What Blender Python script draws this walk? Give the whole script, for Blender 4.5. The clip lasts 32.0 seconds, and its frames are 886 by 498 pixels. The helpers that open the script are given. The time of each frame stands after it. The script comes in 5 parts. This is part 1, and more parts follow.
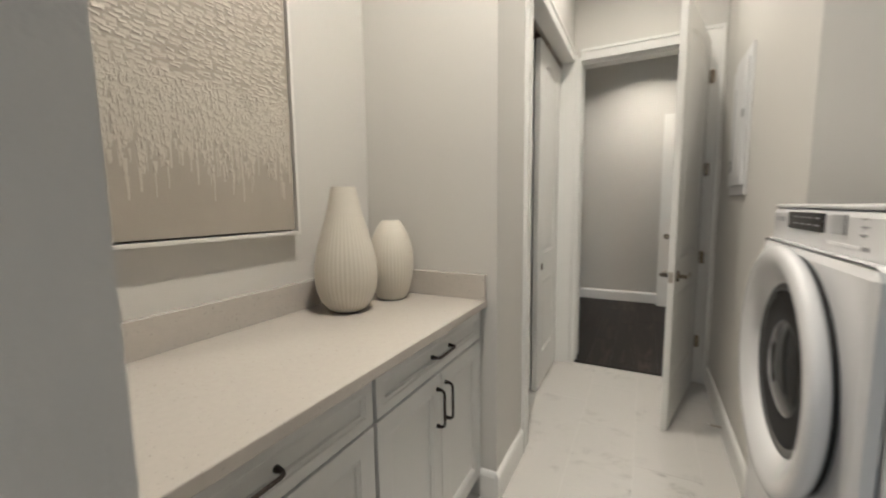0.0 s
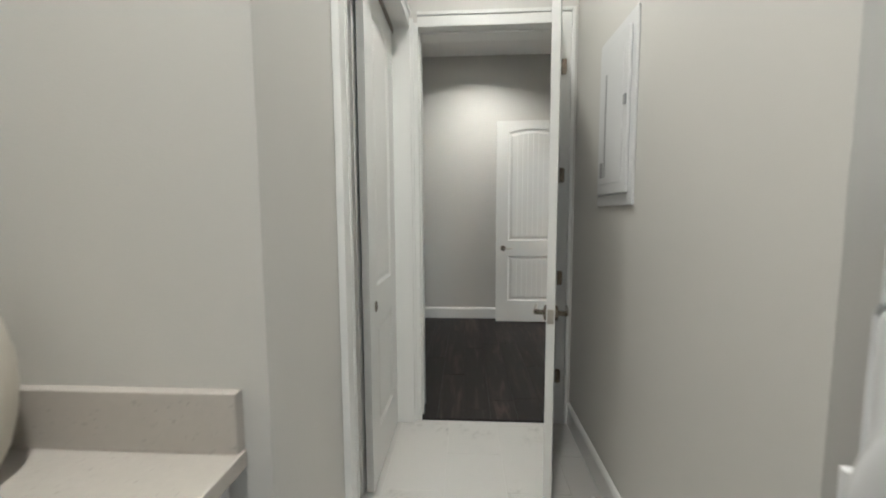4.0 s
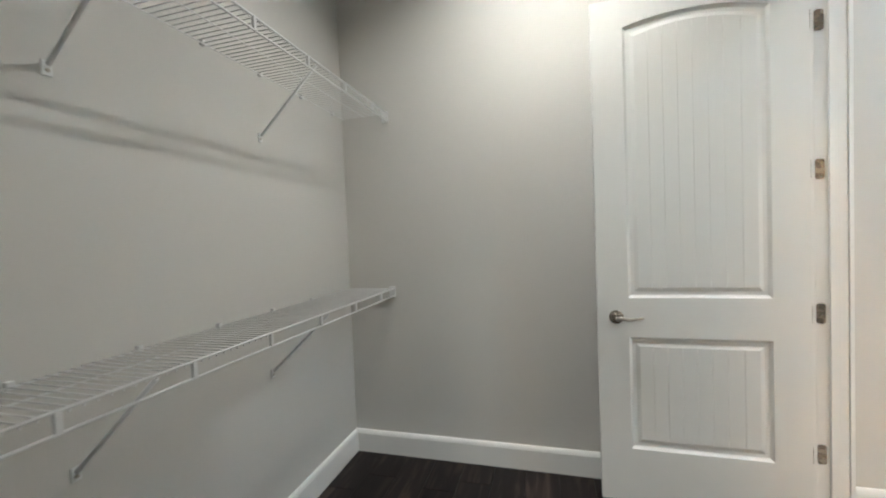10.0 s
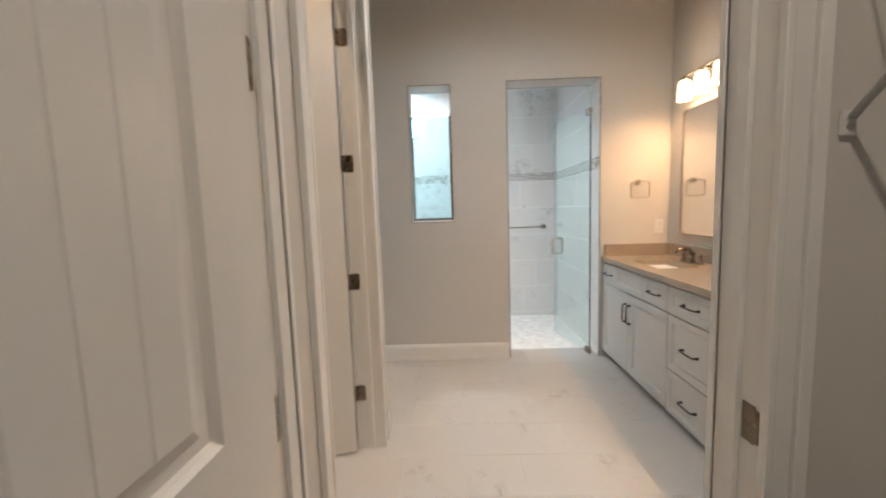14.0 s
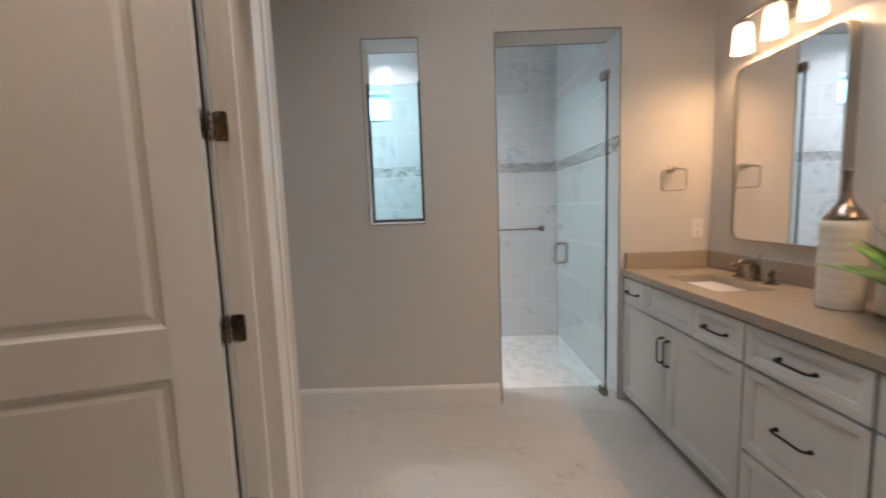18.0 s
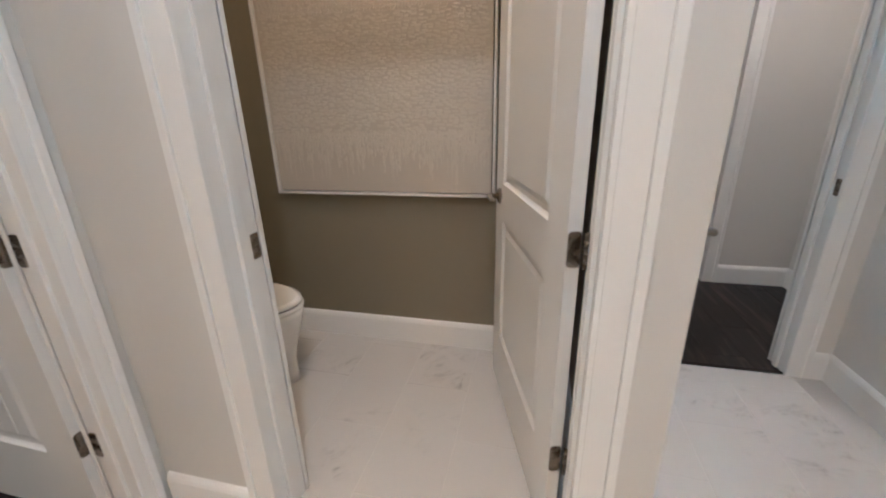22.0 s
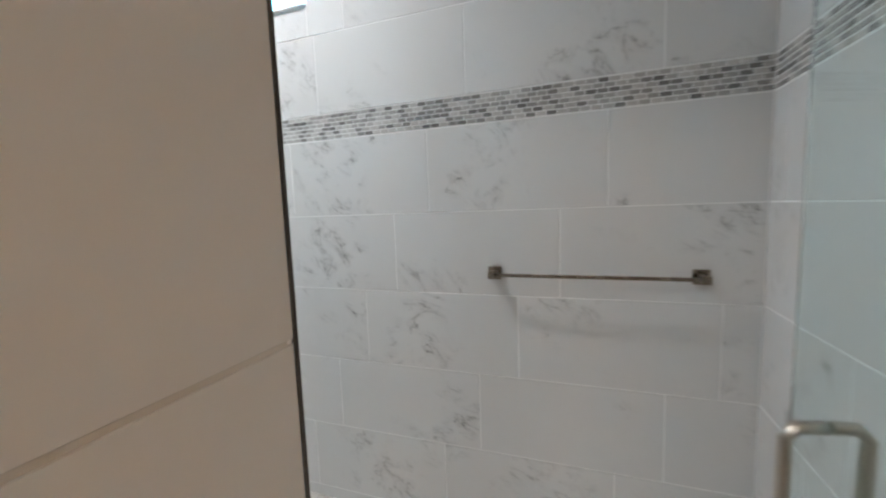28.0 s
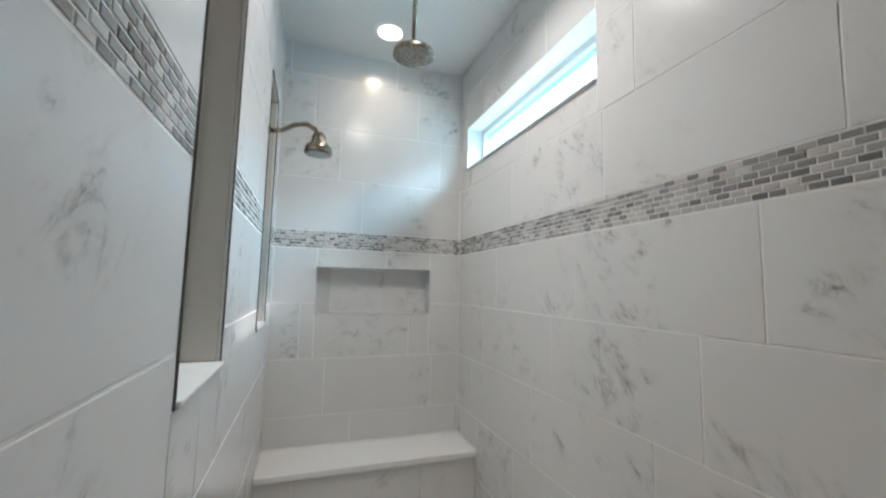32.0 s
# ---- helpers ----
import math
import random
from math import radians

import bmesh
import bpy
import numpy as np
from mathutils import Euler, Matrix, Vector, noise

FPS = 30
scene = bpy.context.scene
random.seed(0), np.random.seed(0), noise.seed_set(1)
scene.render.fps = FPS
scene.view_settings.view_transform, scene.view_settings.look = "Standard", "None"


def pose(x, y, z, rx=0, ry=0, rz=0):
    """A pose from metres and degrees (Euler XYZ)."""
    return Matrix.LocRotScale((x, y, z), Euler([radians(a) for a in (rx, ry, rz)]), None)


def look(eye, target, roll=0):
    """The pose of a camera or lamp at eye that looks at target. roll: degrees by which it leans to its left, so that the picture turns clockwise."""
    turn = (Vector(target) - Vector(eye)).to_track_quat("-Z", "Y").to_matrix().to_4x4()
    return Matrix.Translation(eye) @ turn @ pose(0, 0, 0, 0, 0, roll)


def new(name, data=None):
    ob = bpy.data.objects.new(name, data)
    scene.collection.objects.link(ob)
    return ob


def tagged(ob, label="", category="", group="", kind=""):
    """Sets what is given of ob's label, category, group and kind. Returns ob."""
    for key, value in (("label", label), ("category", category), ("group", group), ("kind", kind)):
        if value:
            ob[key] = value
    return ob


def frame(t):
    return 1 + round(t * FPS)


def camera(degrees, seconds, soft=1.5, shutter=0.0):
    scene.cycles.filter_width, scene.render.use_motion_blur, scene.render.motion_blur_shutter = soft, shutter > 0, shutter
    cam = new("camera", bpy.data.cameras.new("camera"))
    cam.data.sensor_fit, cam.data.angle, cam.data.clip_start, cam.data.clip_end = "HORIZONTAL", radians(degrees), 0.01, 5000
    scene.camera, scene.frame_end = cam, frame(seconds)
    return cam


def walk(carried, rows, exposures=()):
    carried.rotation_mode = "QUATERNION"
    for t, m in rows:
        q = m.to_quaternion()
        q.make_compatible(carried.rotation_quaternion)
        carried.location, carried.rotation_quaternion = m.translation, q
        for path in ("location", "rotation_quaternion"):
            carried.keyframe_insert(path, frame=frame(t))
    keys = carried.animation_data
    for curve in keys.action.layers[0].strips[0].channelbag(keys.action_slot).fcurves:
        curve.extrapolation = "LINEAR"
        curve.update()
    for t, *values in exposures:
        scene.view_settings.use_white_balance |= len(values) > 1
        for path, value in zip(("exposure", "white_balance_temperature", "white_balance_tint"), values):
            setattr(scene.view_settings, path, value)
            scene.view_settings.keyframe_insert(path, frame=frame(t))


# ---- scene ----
cam = camera(97.3, 32.0, 2.0, 0.4)
PATH = [
    (0, (0.147, -1.701, 1.335), (-0.769, 0.063, 1.117), -0.7),
    (0.5, (0.123, -1.567, 1.344), (-1.127, -0.021, 1.123), -0.3),
    (1, (0.079, -1.475, 1.303), (-1.437, -0.201, 1.026), -0.3),
    (1.5, (0.075, -1.468, 1.296), (-1.487, -0.288, 0.888), -0.8),
    (2, (0.092, -1.476, 1.307), (-1.302, -0.073, 1.011), 0.0),
    (2.5, (0.084, -1.399, 1.323), (-0.986, 0.28, 1.132), 0.8),
    (3, (-0.027, -1.224, 1.332), (-0.561, 0.698, 1.184), 0.1),
    (3.5, (-0.069, -1.031, 1.338), (-0.178, 0.958, 1.157), -0.3),
    (5.5, (0.092, -0.002, 1.362), (-0.559, 1.879, 1.168), -0.9),
    (6, (0.149, 0.134, 1.358), (-0.985, 1.771, 1.162), -1.6),
    (6.5, (0.088, 0.27, 1.332), (-1.109, 1.861, 1.142), -2.4),
    (7, (-0.061, 0.509, 1.346), (-0.873, 2.327, 1.152), -3.1),
    (7.5, (-0.09, 0.762, 1.35), (-0.465, 2.715, 1.136), -2.8),
    (8, (-0.051, 1.059, 1.354), (-0.107, 3.044, 1.123), -2.6),
    (8.5, (-0.018, 1.317, 1.332), (-0.024, 3.304, 1.107), -3.1),
    (9, (0.003, 1.571, 1.326), (-0.223, 3.547, 1.121), -3.5),
    (9.5, (0.058, 1.771, 1.337), (-0.469, 3.694, 1.181), -3.0),
    (10, (0.09, 1.943, 1.347), (-0.437, 3.871, 1.281), -2.3),
    (10.5, (0.015, 2.14, 1.345), (-0.16, 4.131, 1.29), -2.7),
    (11, (-0.076, 2.391, 1.335), (0.278, 4.358, 1.265), -3.0),
    (11.5, (-0.025, 2.653, 1.336), (0.775, 4.484, 1.247), -2.9),
    (12, (0.029, 2.916, 1.328), (1.266, 4.482, 1.2), -2.8),
    (12.5, (0.079, 3.163, 1.334), (1.614, 4.436, 1.18), -2.6),
    (13, (0.218, 3.366, 1.313), (2.002, 4.253, 1.14), -2.3),
    (13.5, (0.384, 3.517, 1.31), (2.31, 4.021, 1.121), -2.1),
    (14, (0.553, 3.66, 1.316), (2.542, 3.718, 1.115), -1.9),
    (14.5, (0.699, 3.722, 1.318), (2.666, 3.425, 1.111), -1.7),
    (16.5, (1.286, 3.642, 1.308), (2.969, 2.587, 1.079), -2.1),
    (17, (1.335, 3.624, 1.304), (3.131, 2.779, 1.071), -2.2),
    (17.5, (1.38, 3.593, 1.297), (3.321, 3.155, 1.093), -2.1),
    (18, (1.406, 3.528, 1.296), (3.396, 3.545, 1.094), -2.1),
    (18.5, (1.476, 3.515, 1.297), (3.423, 3.918, 1.073), -2.4),
    (19, (1.595, 3.567, 1.298), (3.4, 4.396, 1.063), -3.3),
    (19.5, (1.685, 3.616, 1.325), (3.23, 4.854, 1.041), -2.9),
    (20, (1.863, 3.552, 1.312), (2.949, 5.203, 1.004), -2.5),
    (20.5, (2.107, 3.486, 1.307), (2.591, 5.385, 0.907), -0.8),
    (21, (2.224, 3.549, 1.265), (2.287, 5.481, 0.751), -1.2),
    (21.5, (2.381, 3.497, 1.269), (2.063, 5.377, 0.664), -2.2),
    (22, (2.481, 3.335, 1.246), (2.038, 5.173, 0.596), -1.4),
    (22.5, (2.559, 3.215, 1.265), (2.256, 5.115, 0.716), -0.0),
    (23, (2.595, 3.202, 1.275), (2.615, 5.179, 0.973), 0.4),
    (23.5, (2.624, 3.202, 1.291), (2.971, 5.171, 1.234), 0.5),
    (24, (2.634, 3.182, 1.303), (3.348, 5.048, 1.377), 0.3),
    (24.5, (2.692, 3.185, 1.308), (3.835, 4.823, 1.409), -0.3),
    (25, (2.804, 3.207, 1.308), (4.384, 4.431, 1.397), -0.9),
    (25.5, (2.922, 3.199, 1.309), (4.807, 3.866, 1.359), -1.5),
    (26, (3.062, 3.153, 1.312), (5.059, 3.24, 1.277), -2.1),
    (26.5, (3.216, 3.07, 1.296), (5.199, 2.863, 1.14), -1.7),
    (28.5, (3.985, 2.912, 1.332), (5.632, 4.023, 1.096), -2.2),
    (29, (4.082, 2.882, 1.341), (5.416, 4.348, 1.077), -2.3),
    (29.5, (4.116, 2.906, 1.328), (5.166, 4.582, 1.027), -2.9),
    (30, (4.146, 2.954, 1.317), (5.09, 4.659, 0.865), -3.1),
    (30.5, (4.174, 2.963, 1.297), (5.096, 4.642, 0.721), -2.2),
    (31, (4.222, 2.942, 1.319), (5.094, 4.688, 0.882), -0.9),
    (31.5, (4.265, 2.934, 1.378), (5.05, 4.77, 1.27), 0.4),
    (32, (4.287, 2.926, 1.412), (4.938, 4.807, 1.604), 1.3),
]
EXPOSURES = [
    (0.0, 0.85, 5400, 5), (1.0, 0.9, 5250, 5), (2.0, 0.95, 5250, 4), (3.0, 0.85, 4950, 2), (6.0, 1.1, 5150, 0),
    (7.0, 1.2, 5150, -1), (8.0, 1.15, 5100, 2), (10.0, 1.08, 5000, 1), (11.0, 0.98, 4950, -1), (12.0, 0.95, 4800, -1),
    (13.0, 0.55, 5150, 0), (14.0, 0.25, 5850, 10), (16.5, -0.25, 5600, 11), (18.0, -0.25, 5700, 12), (19.0, -0.35, 5600, 12),
    (20.0, -0.18, 6900, 21), (21.0, 0.05, 6000, 15), (22.0, 0.45, 5150, 9), (23.0, 0.62, 5000, 8), (24.0, 0.5, 5400, 9), (25.0, 0.0, 5650, 8),
    (26.0, -0.4, 6550, 18), (26.5, -0.42, 6750, 19), (28.5, -0.75, 5950, 12), (29.5, -0.75, 6000, 12), (31.0, -0.8, 6300, 14),
    (32.0, -1.1, 6450, 15),
]
walk(cam, [(t, look(eye, target, roll)) for t, eye, target, roll in PATH], EXPOSURES)

# ---------------------------------------------------------------- light
world = bpy.data.worlds.new("sky")
scene.world = world
world.use_nodes = True
wn = world.node_tree.nodes
sky = wn.new("ShaderNodeTexSky")
sky.sky_type, sky.sun_disc = "NISHITA", False
sky.air_density, sky.dust_density = 1.0, 0.8
sky.sun_elevation, sky.sun_rotation = radians(39.8), radians(97.4)
wn["Background"].inputs["Strength"].default_value = 0.15
world.node_tree.links.new(sky.outputs["Color"], wn["Background"].inputs["Color"])

WARM = (1.0, 0.80, 0.60)
AMBER = (1.0, 0.55, 0.28)


def lamp(name, kind, at, target, power, color, size=0.14, size_y=0.0, spread=145):
    data = bpy.data.lights.new(name, kind)
    data.energy, data.color = power, color
    ob = new(name, data)
    ob.matrix_world = look(at, target)
    if kind == "AREA":
        data.shape, data.size = ("RECTANGLE", size) if size_y else ("DISK", size)
        if size_y:
            data.size_y = size_y
        else:
            data.spread = radians(spread)
    elif kind == "POINT":
        data.shadow_soft_size = size
    return ob


sun_data = bpy.data.lights.new("sun", "SUN")
sun_data.energy, sun_data.angle, sun_data.color = 5.0, radians(0.5), (1.0, 0.95, 0.88)
sun = new("sun", sun_data)
sun.matrix_world = look((16.1, 3.34, 11.34), (4.1, 4.9, 1.26))

CEIL = 3.25
SHOWER_CEIL = 2.84
CANS = [  # x, y, ceiling, watts, colour, beam
    (-0.20, -0.75, CEIL, 18, WARM, 145),
    (0.10, 0.75, CEIL, 10, WARM, 145),
    (0.10, 3.48, CEIL, 12.5, WARM, 132),
    (1.70, 4.40, CEIL, 10.5, (1.0, 0.66, 0.38), 145),
    # unseen bathroom can, added to brighten the room
    (2.45, 3.20, CEIL, 17, (1.0, 0.92, 0.82), 145),
    (4.66, 5.00, SHOWER_CEIL, 4, (1.0, 0.86, 0.68), 145),
    # second shower can is unseen, added to even out light on the tiles
    (4.66, 4.12, SHOWER_CEIL, 19, (1.0, 0.96, 0.90), 145),
    (3.45, 6.00, CEIL, 18, (1.0, 0.76, 0.58), 145),
    (4.00, 9.55, CEIL, 4, AMBER, 145),
]
for cx, cy, cz, watts, tone, beam in CANS:
    lamp("can_lamp", "AREA", (cx, cy, cz - 0.012), (cx, cy, 0), watts, tone, 0.08, spread=beam)
# added fill lamp in an unseen doorway, lighting the laundry from the south
lamp("doorway_fill_lamp", "AREA", (0.43, -2.70, 1.3), (0.43, 0, 1.3), 2.4, (1.0, 0.97, 0.93), 0.84, 2.2)
lamp("window_sky_lamp", "AREA", (6.80, 4.45, 3.60), (4.62, 4.70, 1.60), 1250, (0.46, 0.80, 1.0), 2.6, 1.4)

# ---------------------------------------------------------------- materials
def shader(name, color, rough=0.5, metal=0.0, spread=0.06, scale=6.0, bump=0.0, bump_scale=60.0, coat=0.0, per_piece=0.0):
    """A painted or plain surface with soft two-scale variation and fine relief."""
    m = bpy.data.materials.new(name)
    m.use_nodes = True
    nt = m.node_tree
    n, l = nt.nodes, nt.links
    p = n["Principled BSDF"]
    co = n.new("ShaderNodeTexCoord")
    big = n.new("ShaderNodeTexNoise")
    big.inputs["Scale"].default_value, big.inputs["Detail"].default_value = scale, 5.0
    l.new(co.outputs["Object"], big.inputs["Vector"])
    ramp = n.new("ShaderNodeMapRange")
    ramp.inputs["To Min"].default_value, ramp.inputs["To Max"].default_value = 1 - spread, 1 + spread
    l.new(big.outputs["Fac"], ramp.inputs["Value"])
    last = ramp.outputs["Result"]
    if per_piece:
        info = n.new("ShaderNodeObjectInfo")
        r2 = n.new("ShaderNodeMapRange")
        r2.inputs["To Min"].default_value, r2.inputs["To Max"].default_value = 1 - per_piece, 1 + per_piece
        l.new(info.outputs["Random"], r2.inputs["Value"])
        mul = n.new("ShaderNodeMath")
        mul.operation = "MULTIPLY"
        l.new(last, mul.inputs[0]), l.new(r2.outputs["Result"], mul.inputs[1])
        last = mul.outputs[0]
    mix = n.new("ShaderNodeVectorMath")
    mix.operation = "SCALE"
    mix.inputs[0].default_value = color
    l.new(last, mix.inputs["Scale"])
    l.new(mix.outputs["Vector"], p.inputs["Base Color"])
    p.inputs["Roughness"].default_value, p.inputs["Metallic"].default_value = rough, metal
    p.inputs["Coat Weight"].default_value = coat
    rr = n.new("ShaderNodeMapRange")
    rr.inputs["To Min"].default_value, rr.inputs["To Max"].default_value = max(0.02, rough - 0.07), min(1.0, rough + 0.07)
    l.new(big.outputs["Fac"], rr.inputs["Value"])
    l.new(rr.outputs["Result"], p.inputs["Roughness"])
    if bump:
        fine = n.new("ShaderNodeTexNoise")
        fine.inputs["Scale"].default_value, fine.inputs["Detail"].default_value = bump_scale, 4.0
        l.new(co.outputs["Object"], fine.inputs["Vector"])
        b = n.new("ShaderNodeBump")
        b.inputs["Strength"].default_value, b.inputs["Distance"].default_value = bump, 0.004
        l.new(fine.outputs["Fac"], b.inputs["Height"])
        l.new(b.outputs["Normal"], p.inputs["Normal"])
    return m


def glow(name, color, strength):
    m = bpy.data.materials.new(name)
    m.use_nodes = True
    p = m.node_tree.nodes["Principled BSDF"]
    p.inputs["Base Color"].default_value = (0.9, 0.88, 0.84, 1)
    p.inputs["Emission Color"].default_value, p.inputs["Emission Strength"].default_value = (*color, 1), strength
    p.inputs["Roughness"].default_value = 0.4
    return m


def marble(name, base, vein, amount, scale, rough, cloud=0.04, upright=True):
    """White marble-look porcelain: cloudy ground with patches of broken slanting grey veins and flecks, shifted from tile to tile."""
    m = bpy.data.materials.new(name)
    m.use_nodes = True
    n, l = m.node_tree.nodes, m.node_tree.links
    p = n["Principled BSDF"]
    geo, info = n.new("ShaderNodeNewGeometry"), n.new("ShaderNodeObjectInfo")
    off = n.new("ShaderNodeVectorMath")
    off.operation = "MULTIPLY_ADD"
    l.new(info.outputs["Random"], off.inputs[0])
    off.inputs[1].default_value = (17.3, 31.7, 23.1)
    l.new(geo.outputs["Position"], off.inputs[2])
    # run of the streaks in the tile's own plane, slanting differently from tile to tile
    axes = []
    for d in (((1, 1, 0), (0, 0, 1)) if upright else ((1, 0, 0), (0, 1, 0))):
        dot = n.new("ShaderNodeVectorMath")
        dot.operation = "DOT_PRODUCT"
        dot.inputs[1].default_value = d
        l.new(off.outputs["Vector"], dot.inputs[0])
        axes.append(dot.outputs["Value"])
    flat, slant = n.new("ShaderNodeCombineXYZ"), n.new("ShaderNodeCombineXYZ")
    l.new(axes[0], flat.inputs[0]), l.new(axes[1], flat.inputs[1])
    lean = n.new("ShaderNodeMapRange")
    lean.inputs["To Min"].default_value, lean.inputs["To Max"].default_value = 0.25, 0.95
    l.new(info.outputs["Random"], lean.inputs["Value"])
    l.new(lean.outputs["Result"], slant.inputs[2])
    turn = n.new("ShaderNodeMapping")
    turn.vector_type = "TEXTURE"
    turn.inputs["Scale"].default_value = (1.0, 0.52, 1.0)
    l.new(flat.outputs["Vector"], turn.inputs["Vector"])
    l.new(slant.outputs["Vector"], turn.inputs["Rotation"])

    def field(vec, sc, detail, lo, hi, rough_n=0.55, warp=0.0):
        t = n.new("ShaderNodeTexNoise")
        t.inputs["Scale"].default_value, t.inputs["Detail"].default_value = sc, detail
        t.inputs["Roughness"].default_value, t.inputs["Distortion"].default_value = rough_n, warp
        l.new(vec, t.inputs["Vector"])
        r = n.new("ShaderNodeMapRange")
        r.interpolation_type = "SMOOTHSTEP"
        r.inputs["From Min"].default_value, r.inputs["From Max"].default_value = lo, hi
        l.new(t.outputs["Fac"], r.inputs["Value"])
        return r.outputs["Result"], t

    def times(a, b):
        k = n.new("ShaderNodeMath")
        k.operation = "MULTIPLY"
        l.new(a, k.inputs[0])
        if isinstance(b, float):
            k.inputs[1].default_value = b
        else:
            l.new(b, k.inputs[1])
        return k.outputs[0]

    def ridge(tex, width):
        """Lines along the middle value of a noise."""
        gap = n.new("ShaderNodeMath")
        gap.operation = "SUBTRACT"
        l.new(tex.outputs["Fac"], gap.inputs[0])
        gap.inputs[1].default_value = 0.5
        size = n.new("ShaderNodeMath")
        size.operation = "ABSOLUTE"
        l.new(gap.outputs[0], size.inputs[0])
        r = n.new("ShaderNodeMapRange")
        r.interpolation_type = "SMOOTHSTEP"
        r.inputs["From Max"].default_value = width
        r.inputs["To Min"].default_value, r.inputs["To Max"].default_value = 1.0, 0.0
        l.new(size.outputs[0], r.inputs["Value"])
        return r.outputs["Result"]

    def plus(a, b):
        k = n.new("ShaderNodeMath")
        k.operation, k.use_clamp = "ADD", True
        l.new(a, k.inputs[0]), l.new(b, k.inputs[1])
        return k.outputs[0]

    patch, low = field(off.outputs["Vector"], scale * 1.15, 3.0, 0.49, 0.64)
    _, course = field(turn.outputs["Vector"], scale * 2.6, 7.0, 0.4, 0.6, 0.60, 0.9)
    fleck, _ = field(turn.outputs["Vector"], scale * 11, 5.0, 0.52, 0.68, 0.62, 0.5)
    breakup, _ = field(off.outputs["Vector"], scale * 6, 3.0, 0.42, 0.60)
    line = times(times(ridge(course, 0.022), breakup), patch)
    smear = times(times(ridge(course, 0.13), patch), breakup)
    both = n.new("ShaderNodeMath")
    both.operation, both.use_clamp = "ADD", True
    l.new(plus(times(line, amount * 0.55), times(smear, amount * 0.26)), both.inputs[0])
    l.new(times(times(smear, fleck), amount * 0.95), both.inputs[1])
    ground = n.new("ShaderNodeMix")
    ground.data_type = "RGBA"
    ground.inputs["A"].default_value = (*[c * (1 - cloud) for c in base], 1)
    ground.inputs["B"].default_value = (*[min(1, c * (1 + cloud)) for c in base], 1)
    l.new(low.outputs["Fac"], ground.inputs["Factor"])
    mix = n.new("ShaderNodeMix")
    mix.data_type = "RGBA"
    l.new(both.outputs[0], mix.inputs["Factor"])
    l.new(ground.outputs["Result"], mix.inputs["A"])
    mix.inputs["B"].default_value = (*vein, 1)
    l.new(mix.outputs["Result"], p.inputs["Base Color"])
    p.inputs["Roughness"].default_value = rough
    return m


def planks_wood(name):
    m = bpy.data.materials.new(name)
    m.use_nodes = True
    n, l = m.node_tree.nodes, m.node_tree.links
    p = n["Principled BSDF"]
    geo, info = n.new("ShaderNodeNewGeometry"), n.new("ShaderNodeObjectInfo")
    off = n.new("ShaderNodeVectorMath")
    off.operation = "MULTIPLY_ADD"
    l.new(info.outputs["Random"], off.inputs[0])
    off.inputs[1].default_value = (9.1, 13.7, 5.3)
    l.new(geo.outputs["Position"], off.inputs[2])
    st = n.new("ShaderNodeMapping")
    st.inputs["Scale"].default_value = (14.0, 1.3, 1.0)
    l.new(off.outputs["Vector"], st.inputs["Vector"])
    grain = n.new("ShaderNodeTexNoise")
    grain.inputs["Scale"].default_value, grain.inputs["Detail"].default_value, grain.inputs["Distortion"].default_value = 1.6, 8.0, 0.8
    l.new(st.outputs["Vector"], grain.inputs["Vector"])
    ramp = n.new("ShaderNodeValToRGB")
    e = ramp.color_ramp.elements
    e[0].position, e[0].color = 0.33, (0.0028, 0.0020, 0.0019, 1)
    e[1].position, e[1].color = 0.74, (0.052, 0.035, 0.029, 1)
    k = e.new(0.52)
    k.color = (0.0075, 0.0054, 0.005, 1)
    l.new(grain.outputs["Fac"], ramp.inputs["Fac"])
    r2 = n.new("ShaderNodeMapRange")
    r2.inputs["To Min"].default_value, r2.inputs["To Max"].default_value = 0.65, 1.5
    l.new(info.outputs["Random"], r2.inputs["Value"])
    sc = n.new("ShaderNodeVectorMath")
    sc.operation = "SCALE"
    l.new(ramp.outputs["Color"], sc.inputs[0]), l.new(r2.outputs["Result"], sc.inputs["Scale"])
    l.new(sc.outputs["Vector"], p.inputs["Base Color"])
    b = n.new("ShaderNodeBump")
    b.inputs["Strength"].default_value, b.inputs["Distance"].default_value = 0.25, 0.002
    l.new(grain.outputs["Fac"], b.inputs["Height"])
    l.new(b.outputs["Normal"], p.inputs["Normal"])
    p.inputs["Roughness"].default_value, p.inputs["Specular IOR Level"].default_value = 0.45, 0.28
    return m


def clear_glass(name, tint, rough=0.0):
    m = bpy.data.materials.new(name)
    m.use_nodes = True
    p = m.node_tree.nodes["Principled BSDF"]
    p.inputs["Base Color"].default_value = (*tint, 1)
    p.inputs["Transmission Weight"].default_value, p.inputs["Roughness"].default_value, p.inputs["IOR"].default_value = 1.0, rough, 1.45
    return m


M_WALL = shader("wall_paint", (0.60, 0.585, 0.55), 0.62, spread=0.02, scale=2.0, bump=0.12, bump_scale=190)
M_TAUPE = shader("taupe_paint", (0.210, 0.182, 0.124), 0.6, spread=0.03, scale=2.0, bump=0.12, bump_scale=190)
M_CEIL = shader("ceiling_paint", (0.74, 0.73, 0.71), 0.8, spread=0.02, scale=3.0, bump=0.2, bump_scale=120)
M_TRIM = shader("trim_paint", (0.76, 0.755, 0.73), 0.32, spread=0.02, scale=5.0, bump=0.04, bump_scale=60)
M_DOOR = shader("door_paint", (0.74, 0.735, 0.71), 0.34, spread=0.02, scale=4.0, bump=0.05, bump_scale=140)
